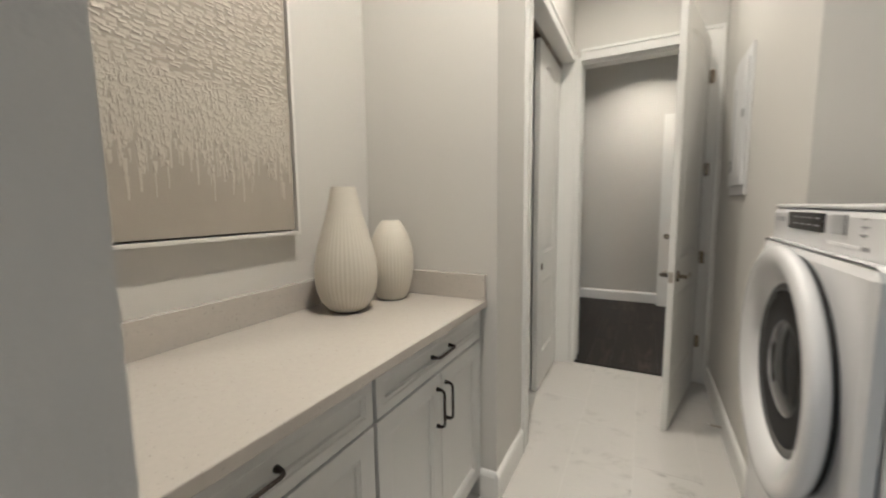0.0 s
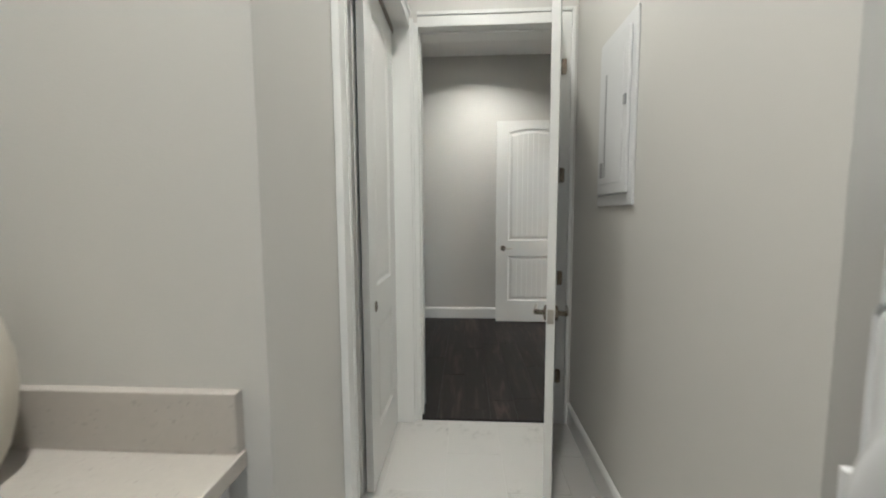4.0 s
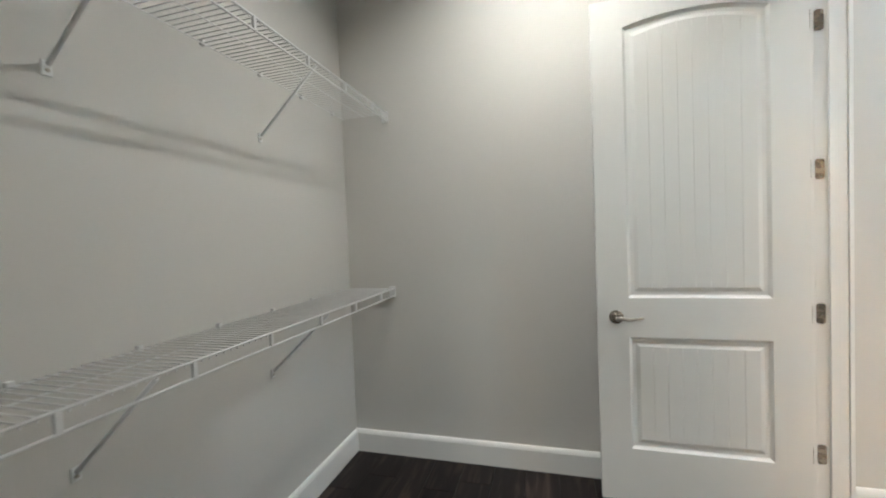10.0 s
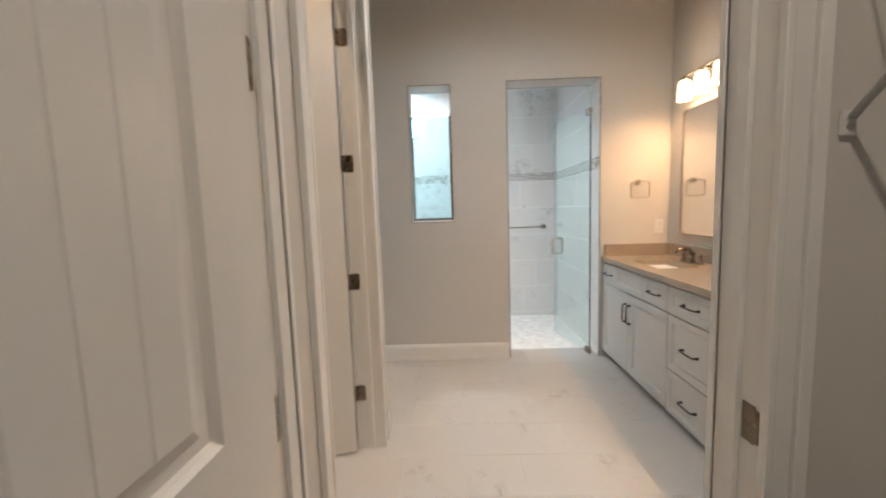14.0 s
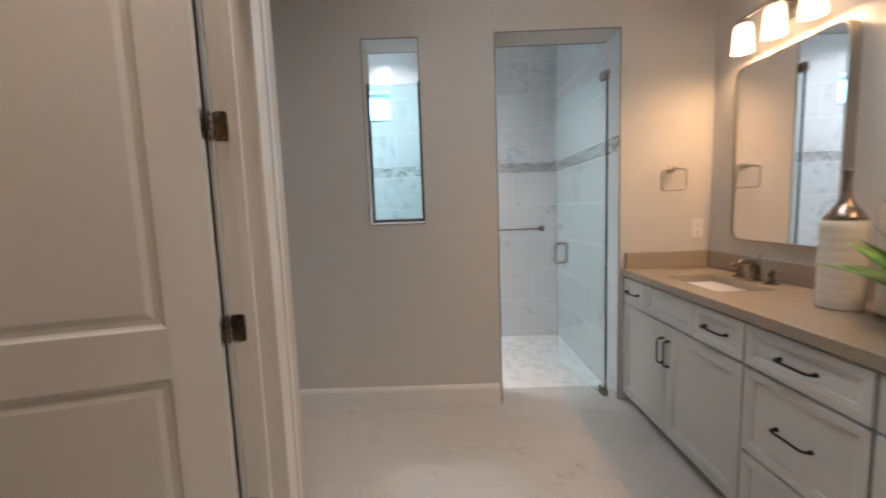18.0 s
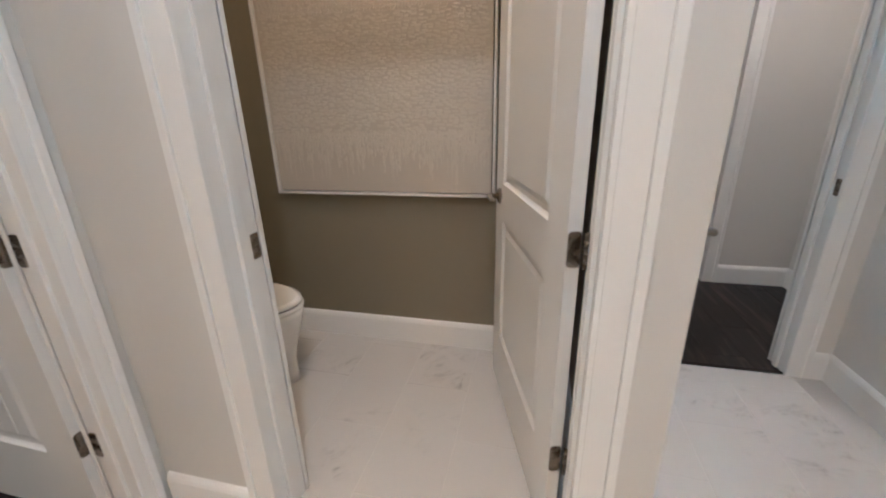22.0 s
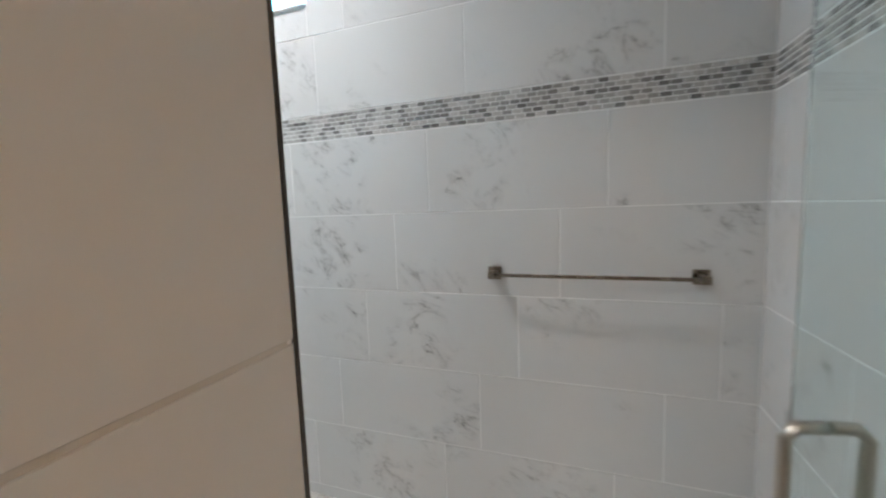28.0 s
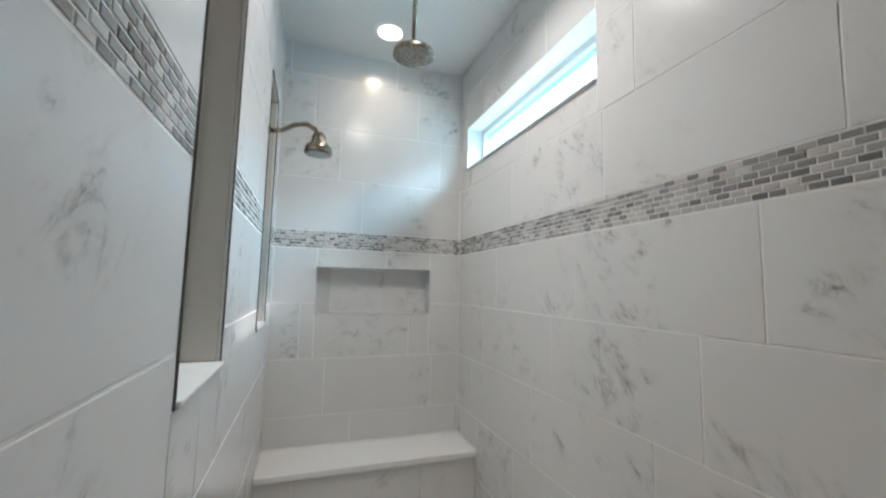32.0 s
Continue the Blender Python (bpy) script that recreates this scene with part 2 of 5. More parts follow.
M_CAB = shader("cabinet_paint", (0.60, 0.60, 0.58), 0.34, spread=0.02, scale=5.0)
# near-black that paints shade into recesses; also colours backing boards and the door seal
M_GAP = shader("shadow_gap", (0.02, 0.02, 0.02), 0.9)
M_QUARTZ = shader("cream_quartz", (0.49, 0.46, 0.415), 0.11, spread=0.05, scale=60.0)
M_QUARTZ2 = shader("taupe_quartz", (0.36, 0.30, 0.23), 0.2, spread=0.05, scale=60.0)
for _m, _dark in ((M_QUARTZ, (0.21, 0.19, 0.165, 1)), (M_QUARTZ2, (0.20, 0.165, 0.125, 1))):
    _n, _l = _m.node_tree.nodes, _m.node_tree.links
    _base = _n["Principled BSDF"].inputs["Base Color"]
    _at, _spot, _cut, _mix = _n.new("ShaderNodeNewGeometry"), _n.new("ShaderNodeTexNoise"), _n.new("ShaderNodeMapRange"), _n.new("ShaderNodeMix")
    _spot.inputs["Scale"].default_value, _spot.inputs["Detail"].default_value = 130, 2.0
    _cut.inputs["From Min"].default_value, _cut.inputs["From Max"].default_value, _cut.inputs["To Max"].default_value = 0.665, 0.74, 0.5
    _mix.data_type = "RGBA"
    _l.new(_at.outputs["Position"], _spot.inputs["Vector"]), _l.new(_spot.outputs["Fac"], _cut.inputs["Value"])
    _l.new(_base.links[0].from_socket, _mix.inputs["A"]), _l.new(_cut.outputs["Result"], _mix.inputs["Factor"])
    _mix.inputs["B"].default_value = _dark
    _l.new(_mix.outputs["Result"], _base)
M_BRONZE = shader("oil_rubbed_bronze", (0.03, 0.024, 0.02), 0.38, 0.7, spread=0.2, scale=20)
M_NICKEL = shader("brushed_nickel", (0.50, 0.46, 0.40), 0.3, 1.0, spread=0.06, scale=40)
M_DARKNICKEL = shader("aged_nickel", (0.27, 0.23, 0.185), 0.27, 1.0, spread=0.1, scale=40)
M_CHANNEL = shader("bronze_channel", (0.10, 0.085, 0.07), 0.4, 0.8, spread=0.1, scale=20)
M_WIRE = shader("white_vinyl_wire", (0.72, 0.72, 0.71), 0.4)
M_VASE = shader("matte_ceramic", (0.60, 0.565, 0.49), 0.75, spread=0.04, scale=14, bump=0.1, bump_scale=160)
M_WHITE = shader("white_enamel", (0.72, 0.72, 0.725), 0.22, coat=0.4, spread=0.015)
M_GREYRING = shader("grey_plastic", (0.34, 0.345, 0.35), 0.3, spread=0.02)
M_BLACK = shader("gloss_black", (0.012, 0.012, 0.013), 0.08, spread=0.05)
M_PANEL = shader("panel_steel", (0.66, 0.66, 0.66), 0.35, spread=0.02)
M_GREYMARK = shader("grey_print", (0.28, 0.28, 0.29), 0.5)
M_PLASTIC = shader("white_plastic", (0.76, 0.75, 0.72), 0.35)
M_SLOT = shader("outlet_slot", (0.03, 0.03, 0.03), 0.6)
M_LEAF = shader("agave_leaf", (0.15, 0.31, 0.06), 0.45, spread=0.35, scale=18, bump=0.1)
M_PORCELAIN = shader("porcelain", (0.80, 0.79, 0.76), 0.1, coat=0.5, spread=0.01)
M_GROUT = shader("light_grout", (0.86, 0.86, 0.85), 0.85, spread=0.05, scale=40)
M_FGROUT = shader("floor_grout", (0.60, 0.585, 0.55), 0.85, spread=0.05, scale=40)
M_SLAB = shader("white_bench_slab", (0.87, 0.87, 0.86), 0.22, spread=0.02, scale=20)
M_STEM = shader("stoneware_glaze", (0.66, 0.62, 0.55), 0.5, spread=0.06, scale=20, bump=0.1)
M_MIRROR = shader("mirror_silver", (0.92, 0.92, 0.92), 0.02, 1.0, spread=0.0)
_mp = M_MIRROR.node_tree.nodes["Principled BSDF"].inputs["Roughness"]
M_MIRROR.node_tree.links.remove(_mp.links[0])
_mp.default_value = 0.008
M_TILE = marble("wall_marble", (0.72, 0.72, 0.71), (0.27, 0.265, 0.26), 0.62, 1.8, 0.20)
M_FTILE = marble("floor_marble", (0.53, 0.515, 0.487), (0.24, 0.23, 0.22), 0.52, 1.5, 0.3, upright=False)
M_MOSAIC = shader("mosaic_stone", (0.40, 0.39, 0.375), 0.22, spread=0.2, scale=60, per_piece=0.62)
M_PEBBLE = shader("floor_mosaic", (0.79, 0.78, 0.75), 0.4, spread=0.13, scale=14, per_piece=0.10)
for _link in list(M_PEBBLE.node_tree.links):
    if _link.from_node.type == "OBJECT_INFO":
        M_PEBBLE.node_tree.links.new(M_PEBBLE.node_tree.nodes.new("ShaderNodeNewGeometry").outputs["Random Per Island"], _link.to_socket)
M_WOOD = planks_wood("espresso_plank")
M_UNDER = shader("underlay", (0.01, 0.008, 0.008), 0.9)
M_ART1 = shader("impasto_paint", (0.50, 0.465, 0.40), 0.3, spread=0.06, scale=9, bump=0.25, bump_scale=120)
M_ART2 = shader("pale_impasto_paint", (0.52, 0.475, 0.40), 0.32, spread=0.06, scale=9, bump=0.25, bump_scale=120)
M_CANVAS = shader("primed_canvas", (0.375, 0.34, 0.285), 0.45, spread=0.12, scale=7, bump=0.12, bump_scale=190)
M_CANVAS2 = shader("pale_primed_canvas", (0.475, 0.43, 0.36), 0.5, spread=0.08, scale=7, bump=0.12, bump_scale=150)
M_FRAME = shader("white_frame", (0.72, 0.70, 0.66), 0.4)
M_GLASS = clear_glass("door_glass", (0.86, 0.965, 0.965))
M_PANE = clear_glass("window_pane", (0.70, 0.93, 0.97))
M_DARKGLASS = shader("tinted_glass", (0.02, 0.021, 0.022), 0.06, spread=0.02)
M_SHADE = glow("lit_frosted_shade", (1.0, 0.66, 0.36), 3.2)
M_BRIGHT = glow("bright_sky", (0.34, 0.74, 1.0), 10.0)
M_LENS = glow("lit_lens", (1.0, 0.86, 0.66), 9.0)

# ---------------------------------------------------------------- geometry helpers
def box(bm, x0, x1, y0, y1, z0, z1, bevel=0.0):
    x0, x1, y0, y1, z0, z1 = min(x0, x1), max(x0, x1), min(y0, y1), max(y0, y1), min(z0, z1), max(z0, z1)
    v = [bm.verts.new((x, y, z)) for z in (z0, z1) for x, y in ((x0, y0), (x1, y0), (x1, y1), (x0, y1))]
    f = [bm.faces.new([v[i] for i in q]) for q in ((3, 2, 1, 0), (4, 5, 6, 7), (0, 1, 5, 4), (1, 2, 6, 5), (2, 3, 7, 6), (3, 0, 4, 7))]
    if bevel:
        edges = list({e for q in f for e in q.edges})
        bmesh.ops.bevel(bm, geom=edges, offset=bevel, segments=2, profile=0.5, affect="EDGES")
    return bm


def boxes(*rows, bevel=0.0):
    bm = bmesh.new()
    for r in rows:
        box(bm, *r, bevel=bevel)
    return bm


def tube(bm, pts, r, sides=8, cap=True):
    """A bent rod of even thickness (or a list of radii) along pts."""
    pts = [Vector(p) for p in pts]
    rad = r if isinstance(r, (list, tuple)) else [r] * len(pts)
    rings, ref = [], None
    for i, p in enumerate(pts):
        d = (pts[min(i + 1, len(pts) - 1)] - pts[max(i - 1, 0)]).normalized()
        if ref is None:
            ref = d.orthogonal().normalized()
        a = (ref - d * ref.dot(d)).normalized()
        ref = a
        b = d.cross(a)
        rings.append([bm.verts.new(p + (a * math.cos(k * math.tau / sides) + b * math.sin(k * math.tau / sides)) * rad[i]) for k in range(sides)])
    for u, w in zip(rings, rings[1:]):
        for k in range(sides):
            bm.faces.new((u[k], u[(k + 1) % sides], w[(k + 1) % sides], w[k])).smooth = sides > 5
    if cap:
        bm.faces.new(rings[0][::-1]), bm.faces.new(rings[-1])
    return bm


def lathe(bm, profile, at=(0, 0, 0), seg=40, axis="z", flute=0.0, flutes=0, cap=True):
    """Turns (radius, height) rows round an axis; flutes are shallow ribs."""
    at = Vector(at)
    rings = []
    for r, h in profile:
        ring = []
        for k in range(seg):
            a = k * math.tau / seg
            q = r * (1 + (flute * math.cos(a * flutes) if flutes else 0))
            c, s = q * math.cos(a), q * math.sin(a)
            ring.append(bm.verts.new(at + Vector({"z": (c, s, h), "x": (h, c, s), "y": (s, h, c)}[axis])))
        rings.append(ring)
    for u, w in zip(rings, rings[1:]):
        for k in range(seg):
            bm.faces.new((u[k], u[(k + 1) % seg], w[(k + 1) % seg], w[k])).smooth = True
    if cap:
        bm.faces.new(rings[0][::-1]), bm.faces.new(rings[-1])
    return bm


def mesh_of(name, bm, material):
    me = bpy.data.meshes.new(name)
    bmesh.ops.recalc_face_normals(bm, faces=bm.faces)
    bm.to_mesh(me)
    bm.free()
    me.materials.append(material)
    return me


def part(name, bm, material, parent, label=""):
    ob = new(name, mesh_of(name, bm, material))
    ob.parent = parent
    return tagged(ob, label)


def thing(name, label, category, at=(0, 0, 0), turn=0.0, group="", kind=""):
    ob = new(name)
    ob.empty_display_size = 0.1
    ob.matrix_world = pose(*at, 0, 0, turn)
    return tagged(ob, label, category, group, kind)


def solid(name, bm, material, label, category, at=(0, 0, 0), turn=0.0, group="", kind=""):
    """A thing that is one mesh."""
    ob = new(name, mesh_of(name, bm, material))
    ob.matrix_world = pose(*at, 0, 0, turn)
    return tagged(ob, label, category, group, kind)


def structure(name, bm, material, label, category="wall"):
    return solid(name, bm, material, label, category, kind="structure")


def wall(name, x0, x1, y0, y1, z0, z1, holes=(), along="y", material=None, label="light grey painted plaster wall"):
    """A straight wall with openings (a, b, bottom, top) along its length."""
    bm = bmesh.new()
    a0, a1 = (y0, y1) if along == "y" else (x0, x1)

    def piece(a, b, lo, hi):
        if b - a > 1e-4 and hi - lo > 1e-4:
            box(bm, *((x0, x1, a, b) if along == "y" else (a, b, y0, y1)), lo, hi)

    at = a0
    for a, b, lo, hi in sorted(holes):
        piece(at, a, z0, z1)
        piece(a, b, z0, lo)
        piece(a, b, hi, z1)
        at = b
    piece(at, a1, z0, z1)
    bmesh.ops.remove_doubles(bm, verts=bm.verts, dist=1e-5)
    return structure(name, bm, material or M_WALL, label)


BASE_PROFILE = [(0, 0), (0.016, 0), (0.016, 0.115), (0.012, 0.128), (0.006, 0.137), (0, 0.140)]


def baseboard(p, q, inward, height=0.14, toe=True):
    """A moulded baseboard along the floor from p to q; inward is the way it faces."""
    p, q, n = Vector((*p, 0)), Vector((*q, 0)), Vector((*inward, 0))
    bm = bmesh.new()
    prof = [(d, h * height / 0.14) for d, h in BASE_PROFILE]
    ends = [[bm.verts.new(e + n * d + Vector((0, 0, h))) for d, h in prof] for e in (p, q)]
    for k in range(len(prof)):
        bm.faces.new((ends[0][k], ends[0][(k + 1) % len(prof)], ends[1][(k + 1) % len(prof)], ends[1][k]))
    bm.faces.new(ends[0][::-1]), bm.faces.new(ends[1])
    return structure("baseboard", bm, M_TRIM, "white painted moulded wooden baseboard along the floor", "baseboard")


def casing(axis, face, out, a, b, top, width=0.085, left=True, right=True, head=True):
    """Flat casing with a raised outer band round an opening. axis: the wall's normal; face: its plane; out: +1 or -1 facing way."""
    bm = bmesh.new()

    def strip(a0, a1, z0, z1, t):
        d0, d1 = face, face + out * t
        if axis == "x":
            box(bm, d0, d1, a0, a1, z0, z1, bevel=0.002)
        else:
            box(bm, a0, a1, d0, d1, z0, z1, bevel=0.002)

    w, k = width, 0.022
    if left:
        strip(a - w + k, a + 0.004, 0, top + w - k, 0.013)
        strip(a - w, a - w + k, 0, top + w, 0.021)
        strip(a - 0.008, a + 0.0055, 0, top, 0.017)
    if right:
        strip(b - 0.004, b + w - k, 0, top + w - k, 0.013)
        strip(b + w - k, b + w, 0, top + w, 0.021)
        strip(b - 0.0055, b + 0.008, 0, top, 0.017)
    if head:
        lo = a + 0.004 if left else a
        hi = b - 0.004 if right else b
        strip(lo, hi, top, top + w - k, 0.013)
        strip(a - (w - k if left else 0), b + (w - k if right else 0), top + w - k, top + w, 0.021)
    return structure("trim", bm, M_TRIM, "white painted door casing with a raised outer band", "door trim")


def jamb(axis, d0, d1, a, b, top, stop_at, t=0.018):
    """The lining of a doorway through a wall from d0 to d1, with a door stop."""
    bm = bmesh.new()

    def strip(a0, a1, z0, z1, u, v):
        if axis == "x":
            box(bm, u, v, a0, a1, z0, z1, bevel=0.0015)
        else:
            box(bm, a0, a1, u, v, z0, z1, bevel=0.0015)

    strip(a - t, a, 0, top, d0, d1)
    strip(b, b + t, 0, top, d0, d1)
    strip(a - t, b + t, top, top + t, d0, d1)
    if stop_at is not None:
        strip(a, a + 0.011, 0, top, stop_at, stop_at + 0.032)
        strip(b - 0.011, b, 0, top, stop_at, stop_at + 0.032)
        strip(a + 0.011, b - 0.011, top - 0.011, top, stop_at, stop_at + 0.032)
    return structure("trim", bm, M_TRIM, "white painted door jamb lining with a stop", "door jamb")


def door_slab(w, h, thick=0.035, grooves=0, stile=0.14, lower=(0.262, 0.812), upper=(1.002, 2.282), rise=0.04):
    """Both faces of a moulded two-panel door with an arched upper panel; x from the hinge, y is the thickness."""
    bm = bmesh.new()
    x0, x1 = stile, w - stile
    xc, half = w / 2, w / 2 - stile
    n = 16

    def arch(x, lift):
        return lift * (1 - ((x - xc) / half) ** 2)

    for side in (0, 1):
        def P(x, z, d):
            return bm.verts.new((x, -d if side == 0 else -thick + d, z))

        def quad(a, b, c, d):
            bm.faces.new((a, b, c, d) if side == 0 else (d, c, b, a))

        def flat(xa, xb, za, zb):
            quad(P(xa, za, 0), P(xb, za, 0), P(xb, zb, 0), P(xa, zb, 0))

        flat(0, x0, 0, h), flat(x1, w, 0, h)
        flat(x0, x1, 0, lower[0]), flat(x0, x1, lower[1], upper[0])
        xs = [x0 + (x1 - x0) * i / n for i in range(n + 1)]
        for xa, xb in zip(xs, xs[1:]):
            quad(P(xa, upper[1] + arch(xa, rise), 0), P(xb, upper[1] + arch(xb, rise), 0), P(xb, h, 0), P(xa, h, 0))
        for (lo, hi), lift in ((lower, 0.0), (upper, rise)):
            rings = []
            for inset, depth in ((0, 0), (0.007, 0.006), (0.014, 0.010), (0.030, 0.010), (0.048, 0.0045)):
                k = (half - inset) / half
                ring = [(x0 + inset, lo + inset), (x1 - inset, lo + inset)]
                ring += [(xc + (x - xc) * k, hi + arch(x, lift) - inset) for x in reversed(xs)]
                rings.append([P(x, z, depth) for x, z in ring])
            for u, v in zip(rings, rings[1:]):
                for i in range(len(u)):
                    j = (i + 1) % len(u)
                    quad(u[i], u[j], v[j], v[i])
            inset, depth = 0.048, 0.0045
            k = (half - inset) / half
            cols = [(xc + (x - xc) * k, depth, x) for x in xs]
            for g in range(1, grooves):
                gx = x0 + inset + (x1 - x0 - 2 * inset) * g / grooves
                for dx, dd in ((-0.0055, 0), (0, 0.0021), (0.0055, 0)):
                    cols.append((gx + dx, depth + dd, xc + (gx + dx - xc) / k))
            if grooves:
                cols = [c for c in cols if all(abs(c[0] - (x0 + inset + (x1 - x0 - 2 * inset) * g / grooves)) < 1e-9 or abs(c[0] - (x0 + inset + (x1 - x0 - 2 * inset) * g / grooves)) > 0.0054 for g in range(1, grooves))]
            cols.sort()
            for (xa, da, sa), (xb, db, sb) in zip(cols, cols[1:]):
                quad(P(xa, lo + inset, da), P(xb, lo + inset, db), P(xb, hi + arch(sb, lift) - inset, db), P(xa, hi + arch(sa, lift) - inset, da))
    bmesh.ops.remove_doubles(bm, verts=bm.verts, dist=1e-5)
    box(bm, -0.0004, 0.0, -thick + 0.0005, -0.0005, 0, h)
    box(bm, w, w + 0.0004, -thick + 0.0005, -0.0005, 0, h)
    box(bm, 0, w, -thick + 0.0005, -0.0005, -0.0004, 0)
    box(bm, 0, w, -thick + 0.0005, -0.0005, h, h + 0.0004)
    return bm


HINGES = (0.32, 0.945, 1.57, 2.20)


def lever(parent, x, z, side, way, thick=0.035):
    """A round rose with a curved lever; side +1 is the y=0 face, way is the lever's x direction."""
    y = 0.0 if side > 0 else -thick
    bm = bmesh.new()
    lathe(bm, [(0.0335, 0.0), (0.0335, side * 0.004), (0.030, side * 0.010), (0.018, side * 0.013), (0.011, side * 0.016), (0.011, side * 0.05)], (x, y, z), 28, "y")
    rose = part("rose", bm, M_DARKNICKEL, parent, "round aged nickel rose")
    bm = bmesh.new()
    yo = y + side * 0.046
    pts = [(x - way * 0.006, yo, z), (x + way * 0.02, yo, z + 0.001), (x + way * 0.05, yo + side * 0.004, z - 0.004), (x + way * 0.085, yo + side * 0.004, z + 0.002), (x + way * 0.112, yo + side * 0.002, z + 0.006)]
    tube(bm, pts, [0.011, 0.0095, 0.008, 0.007, 0.006], 10)
    part("lever", bm, M_NICKEL, rose, "curved nickel lever")


def panel_door(name, label, at, turn, w=0.86, h=2.43, grooves=0, handles=(1, -1), hinge_side=1, lift=0.012, jamb_leaf=0.0, face_leaf=None, upper=(1.002, 2.282), gap=0.0):
    d = thing(name, label, "door", at, turn, kind="structure")
    part("slab", _lifted(door_slab(w, h - lift, grooves=grooves, stile=0.14 if w > 0.7 else 0.105, upper=upper), lift, gap), M_DOOR, d)
    for s in handles:
        lever(d, w - 0.07, 0.92, s, -1)
    if handles:
        part("latch_plate", boxes((w + 0.0005, w + 0.002, -0.030, -0.005, 0.89, 0.95)), M_NICKEL, d, "nickel latch plate")
    for z in HINGES:
        bm = bmesh.new()
        y = 0.006 if hinge_side > 0 else -0.041
        for k in range(5):
            tube(bm, [(-0.004, y, z - 0.044 + 0.018 * k), (-0.004, y, z - 0.0275 + 0.018 * k)], 0.0058, 8)
        leaf = part("hinge", bm, M_DARKNICKEL, d, "aged nickel butt hinge")
        part("leaf", leaf_plate(gap - 0.0026, gap - 0.0006, -0.033, -0.002, z - 0.044, z + 0.044), M_DARKNICKEL, leaf)
        if jamb_leaf or face_leaf:
            c, q = math.cos(radians(turn)), math.sin(radians(turn))
            span = face_leaf or (jamb_leaf - 0.0022, jamb_leaf, at[1] - 0.042, at[1] + 0.004)
            bm = leaf_plate(*span, z - 0.044, z + 0.044)
            for v in bm.verts:
                dx, dy = v.co.x - at[0], v.co.y - at[1]
                v.co.x, v.co.y = dx * c + dy * q, -dx * q + dy * c
            part("leaf", bm, M_DARKNICKEL, leaf)
    return d


def leaf_plate(x0, x1, y0, y1, z0, z1, r=0.010):
    """A thin hinge leaf with rounded corners, thin in x or in y."""
    bm = bmesh.new()
    thin_x = x1 - x0 < y1 - y0
    u0, u1 = (y0, y1) if thin_x else (x0, x1)
    rim = []
    for cu, cz, a0 in ((u1 - r, z1 - r, 0), (u0 + r, z1 - r, 90), (u0 + r, z0 + r, 180), (u1 - r, z0 + r, 270)):
        rim += [(cu + r * math.cos(radians(a0 + 22.5 * k)), cz + r * math.sin(radians(a0 + 22.5 * k))) for k in range(5)]
    lo, hi = ([bm.verts.new((d, u, z) if thin_x else (u, d, z)) for u, z in rim] for d in ((x0, x1) if thin_x else (y0, y1)))
    bm.faces.new(lo[::-1]), bm.faces.new(hi)
    for k in range(len(rim)):
        j = (k + 1) % len(rim)
        bm.faces.new((lo[k], lo[j], hi[j], hi[k]))
    bmesh.ops.recalc_face_normals(bm, faces=bm.faces)
    return bm


def _lifted(bm, dz, dx=0.0):
    for v in bm.verts:
        v.co.x += dx
        v.co.z += dz
    return bm

# ---------------------------------------------------------------- plan
XE = 5.22          # shower, inner faces
XW = 4.10
YN = 5.285
YS = 2.430
BATH_E = 3.886     # painted face of the shower wall
ENTRY = (2.430, 3.190, 2.346)
WIN_N = (3.659, 4.003, 1.213, 2.336)
WIN_F = (4.710, 5.042, 1.213, 2.336)
OUT_WIN = (4.00, 5.182, 2.15, 2.43)
BAND = (1.616, 1.720)

# laundry and its passage
wall("wall_laundry_west", -1.20, -1.08, -2.60, -0.14, 0, CEIL)
wall("wall_alcove_end", -1.20, -0.405, -0.14, -0.02, 0, CEIL, along="x")
wall("wall_passage_west", -0.585, -0.405, -0.02, 1.66, 0, CEIL, [(0.333, 1.631, 0, 2.459)])
wall("wall_passage_east", 0.60, 0.72, -0.06, 1.66, 0, CEIL)
wall("wall_recess_north", 0.72, 1.55, -0.06, 0.06, 0, CEIL, along="x")
wall("wall_recess_back", 1.45, 1.57, -2.60, -0.06, 0, CEIL)
# the opening in this wall is unseen, cut for the added fill lamp
wall("wall_laundry_south", -1.20, 1.57, -2.72, -2.60, 0, CEIL, [(0.00, 0.86, 0, 2.44)], along="x")
# three unseen walls added behind the doorway to block blue sky light
wall("wall_sky_block_west", -0.72, -0.60, -4.00, -2.72, 0, CEIL)
wall("wall_sky_block_east", 1.45, 1.57, -4.00, -2.72, 0, CEIL)
wall("wall_sky_block_south", -0.72, 1.57, -4.12, -4.00, 0, CEIL, along="x")
wall("wall_entry_stub", -0.22, -0.10, -2.60, -1.60, 0, CEIL)
wall("wall_linen_back", -1.34, -1.20, -0.02, 1.66, 0, CEIL)
wall("wall_closet_south", -1.34, 1.32, 1.66, 1.86, 0, CEIL, [(-0.369, 0.516, 0, 2.474)], along="x")
# walk-in closet
wall("wall_closet_west", -1.32, -1.140, 1.86, 4.25, 0, CEIL)
wall("wall_closet_north", -1.140, 1.32, 4.165, 4.25, 0, CEIL, along="x")
wall("wall_closet_east", 1.20, 1.32, 1.86, 4.165, 0, CEIL, [(3.124, 4.017, 0, 2.474)])
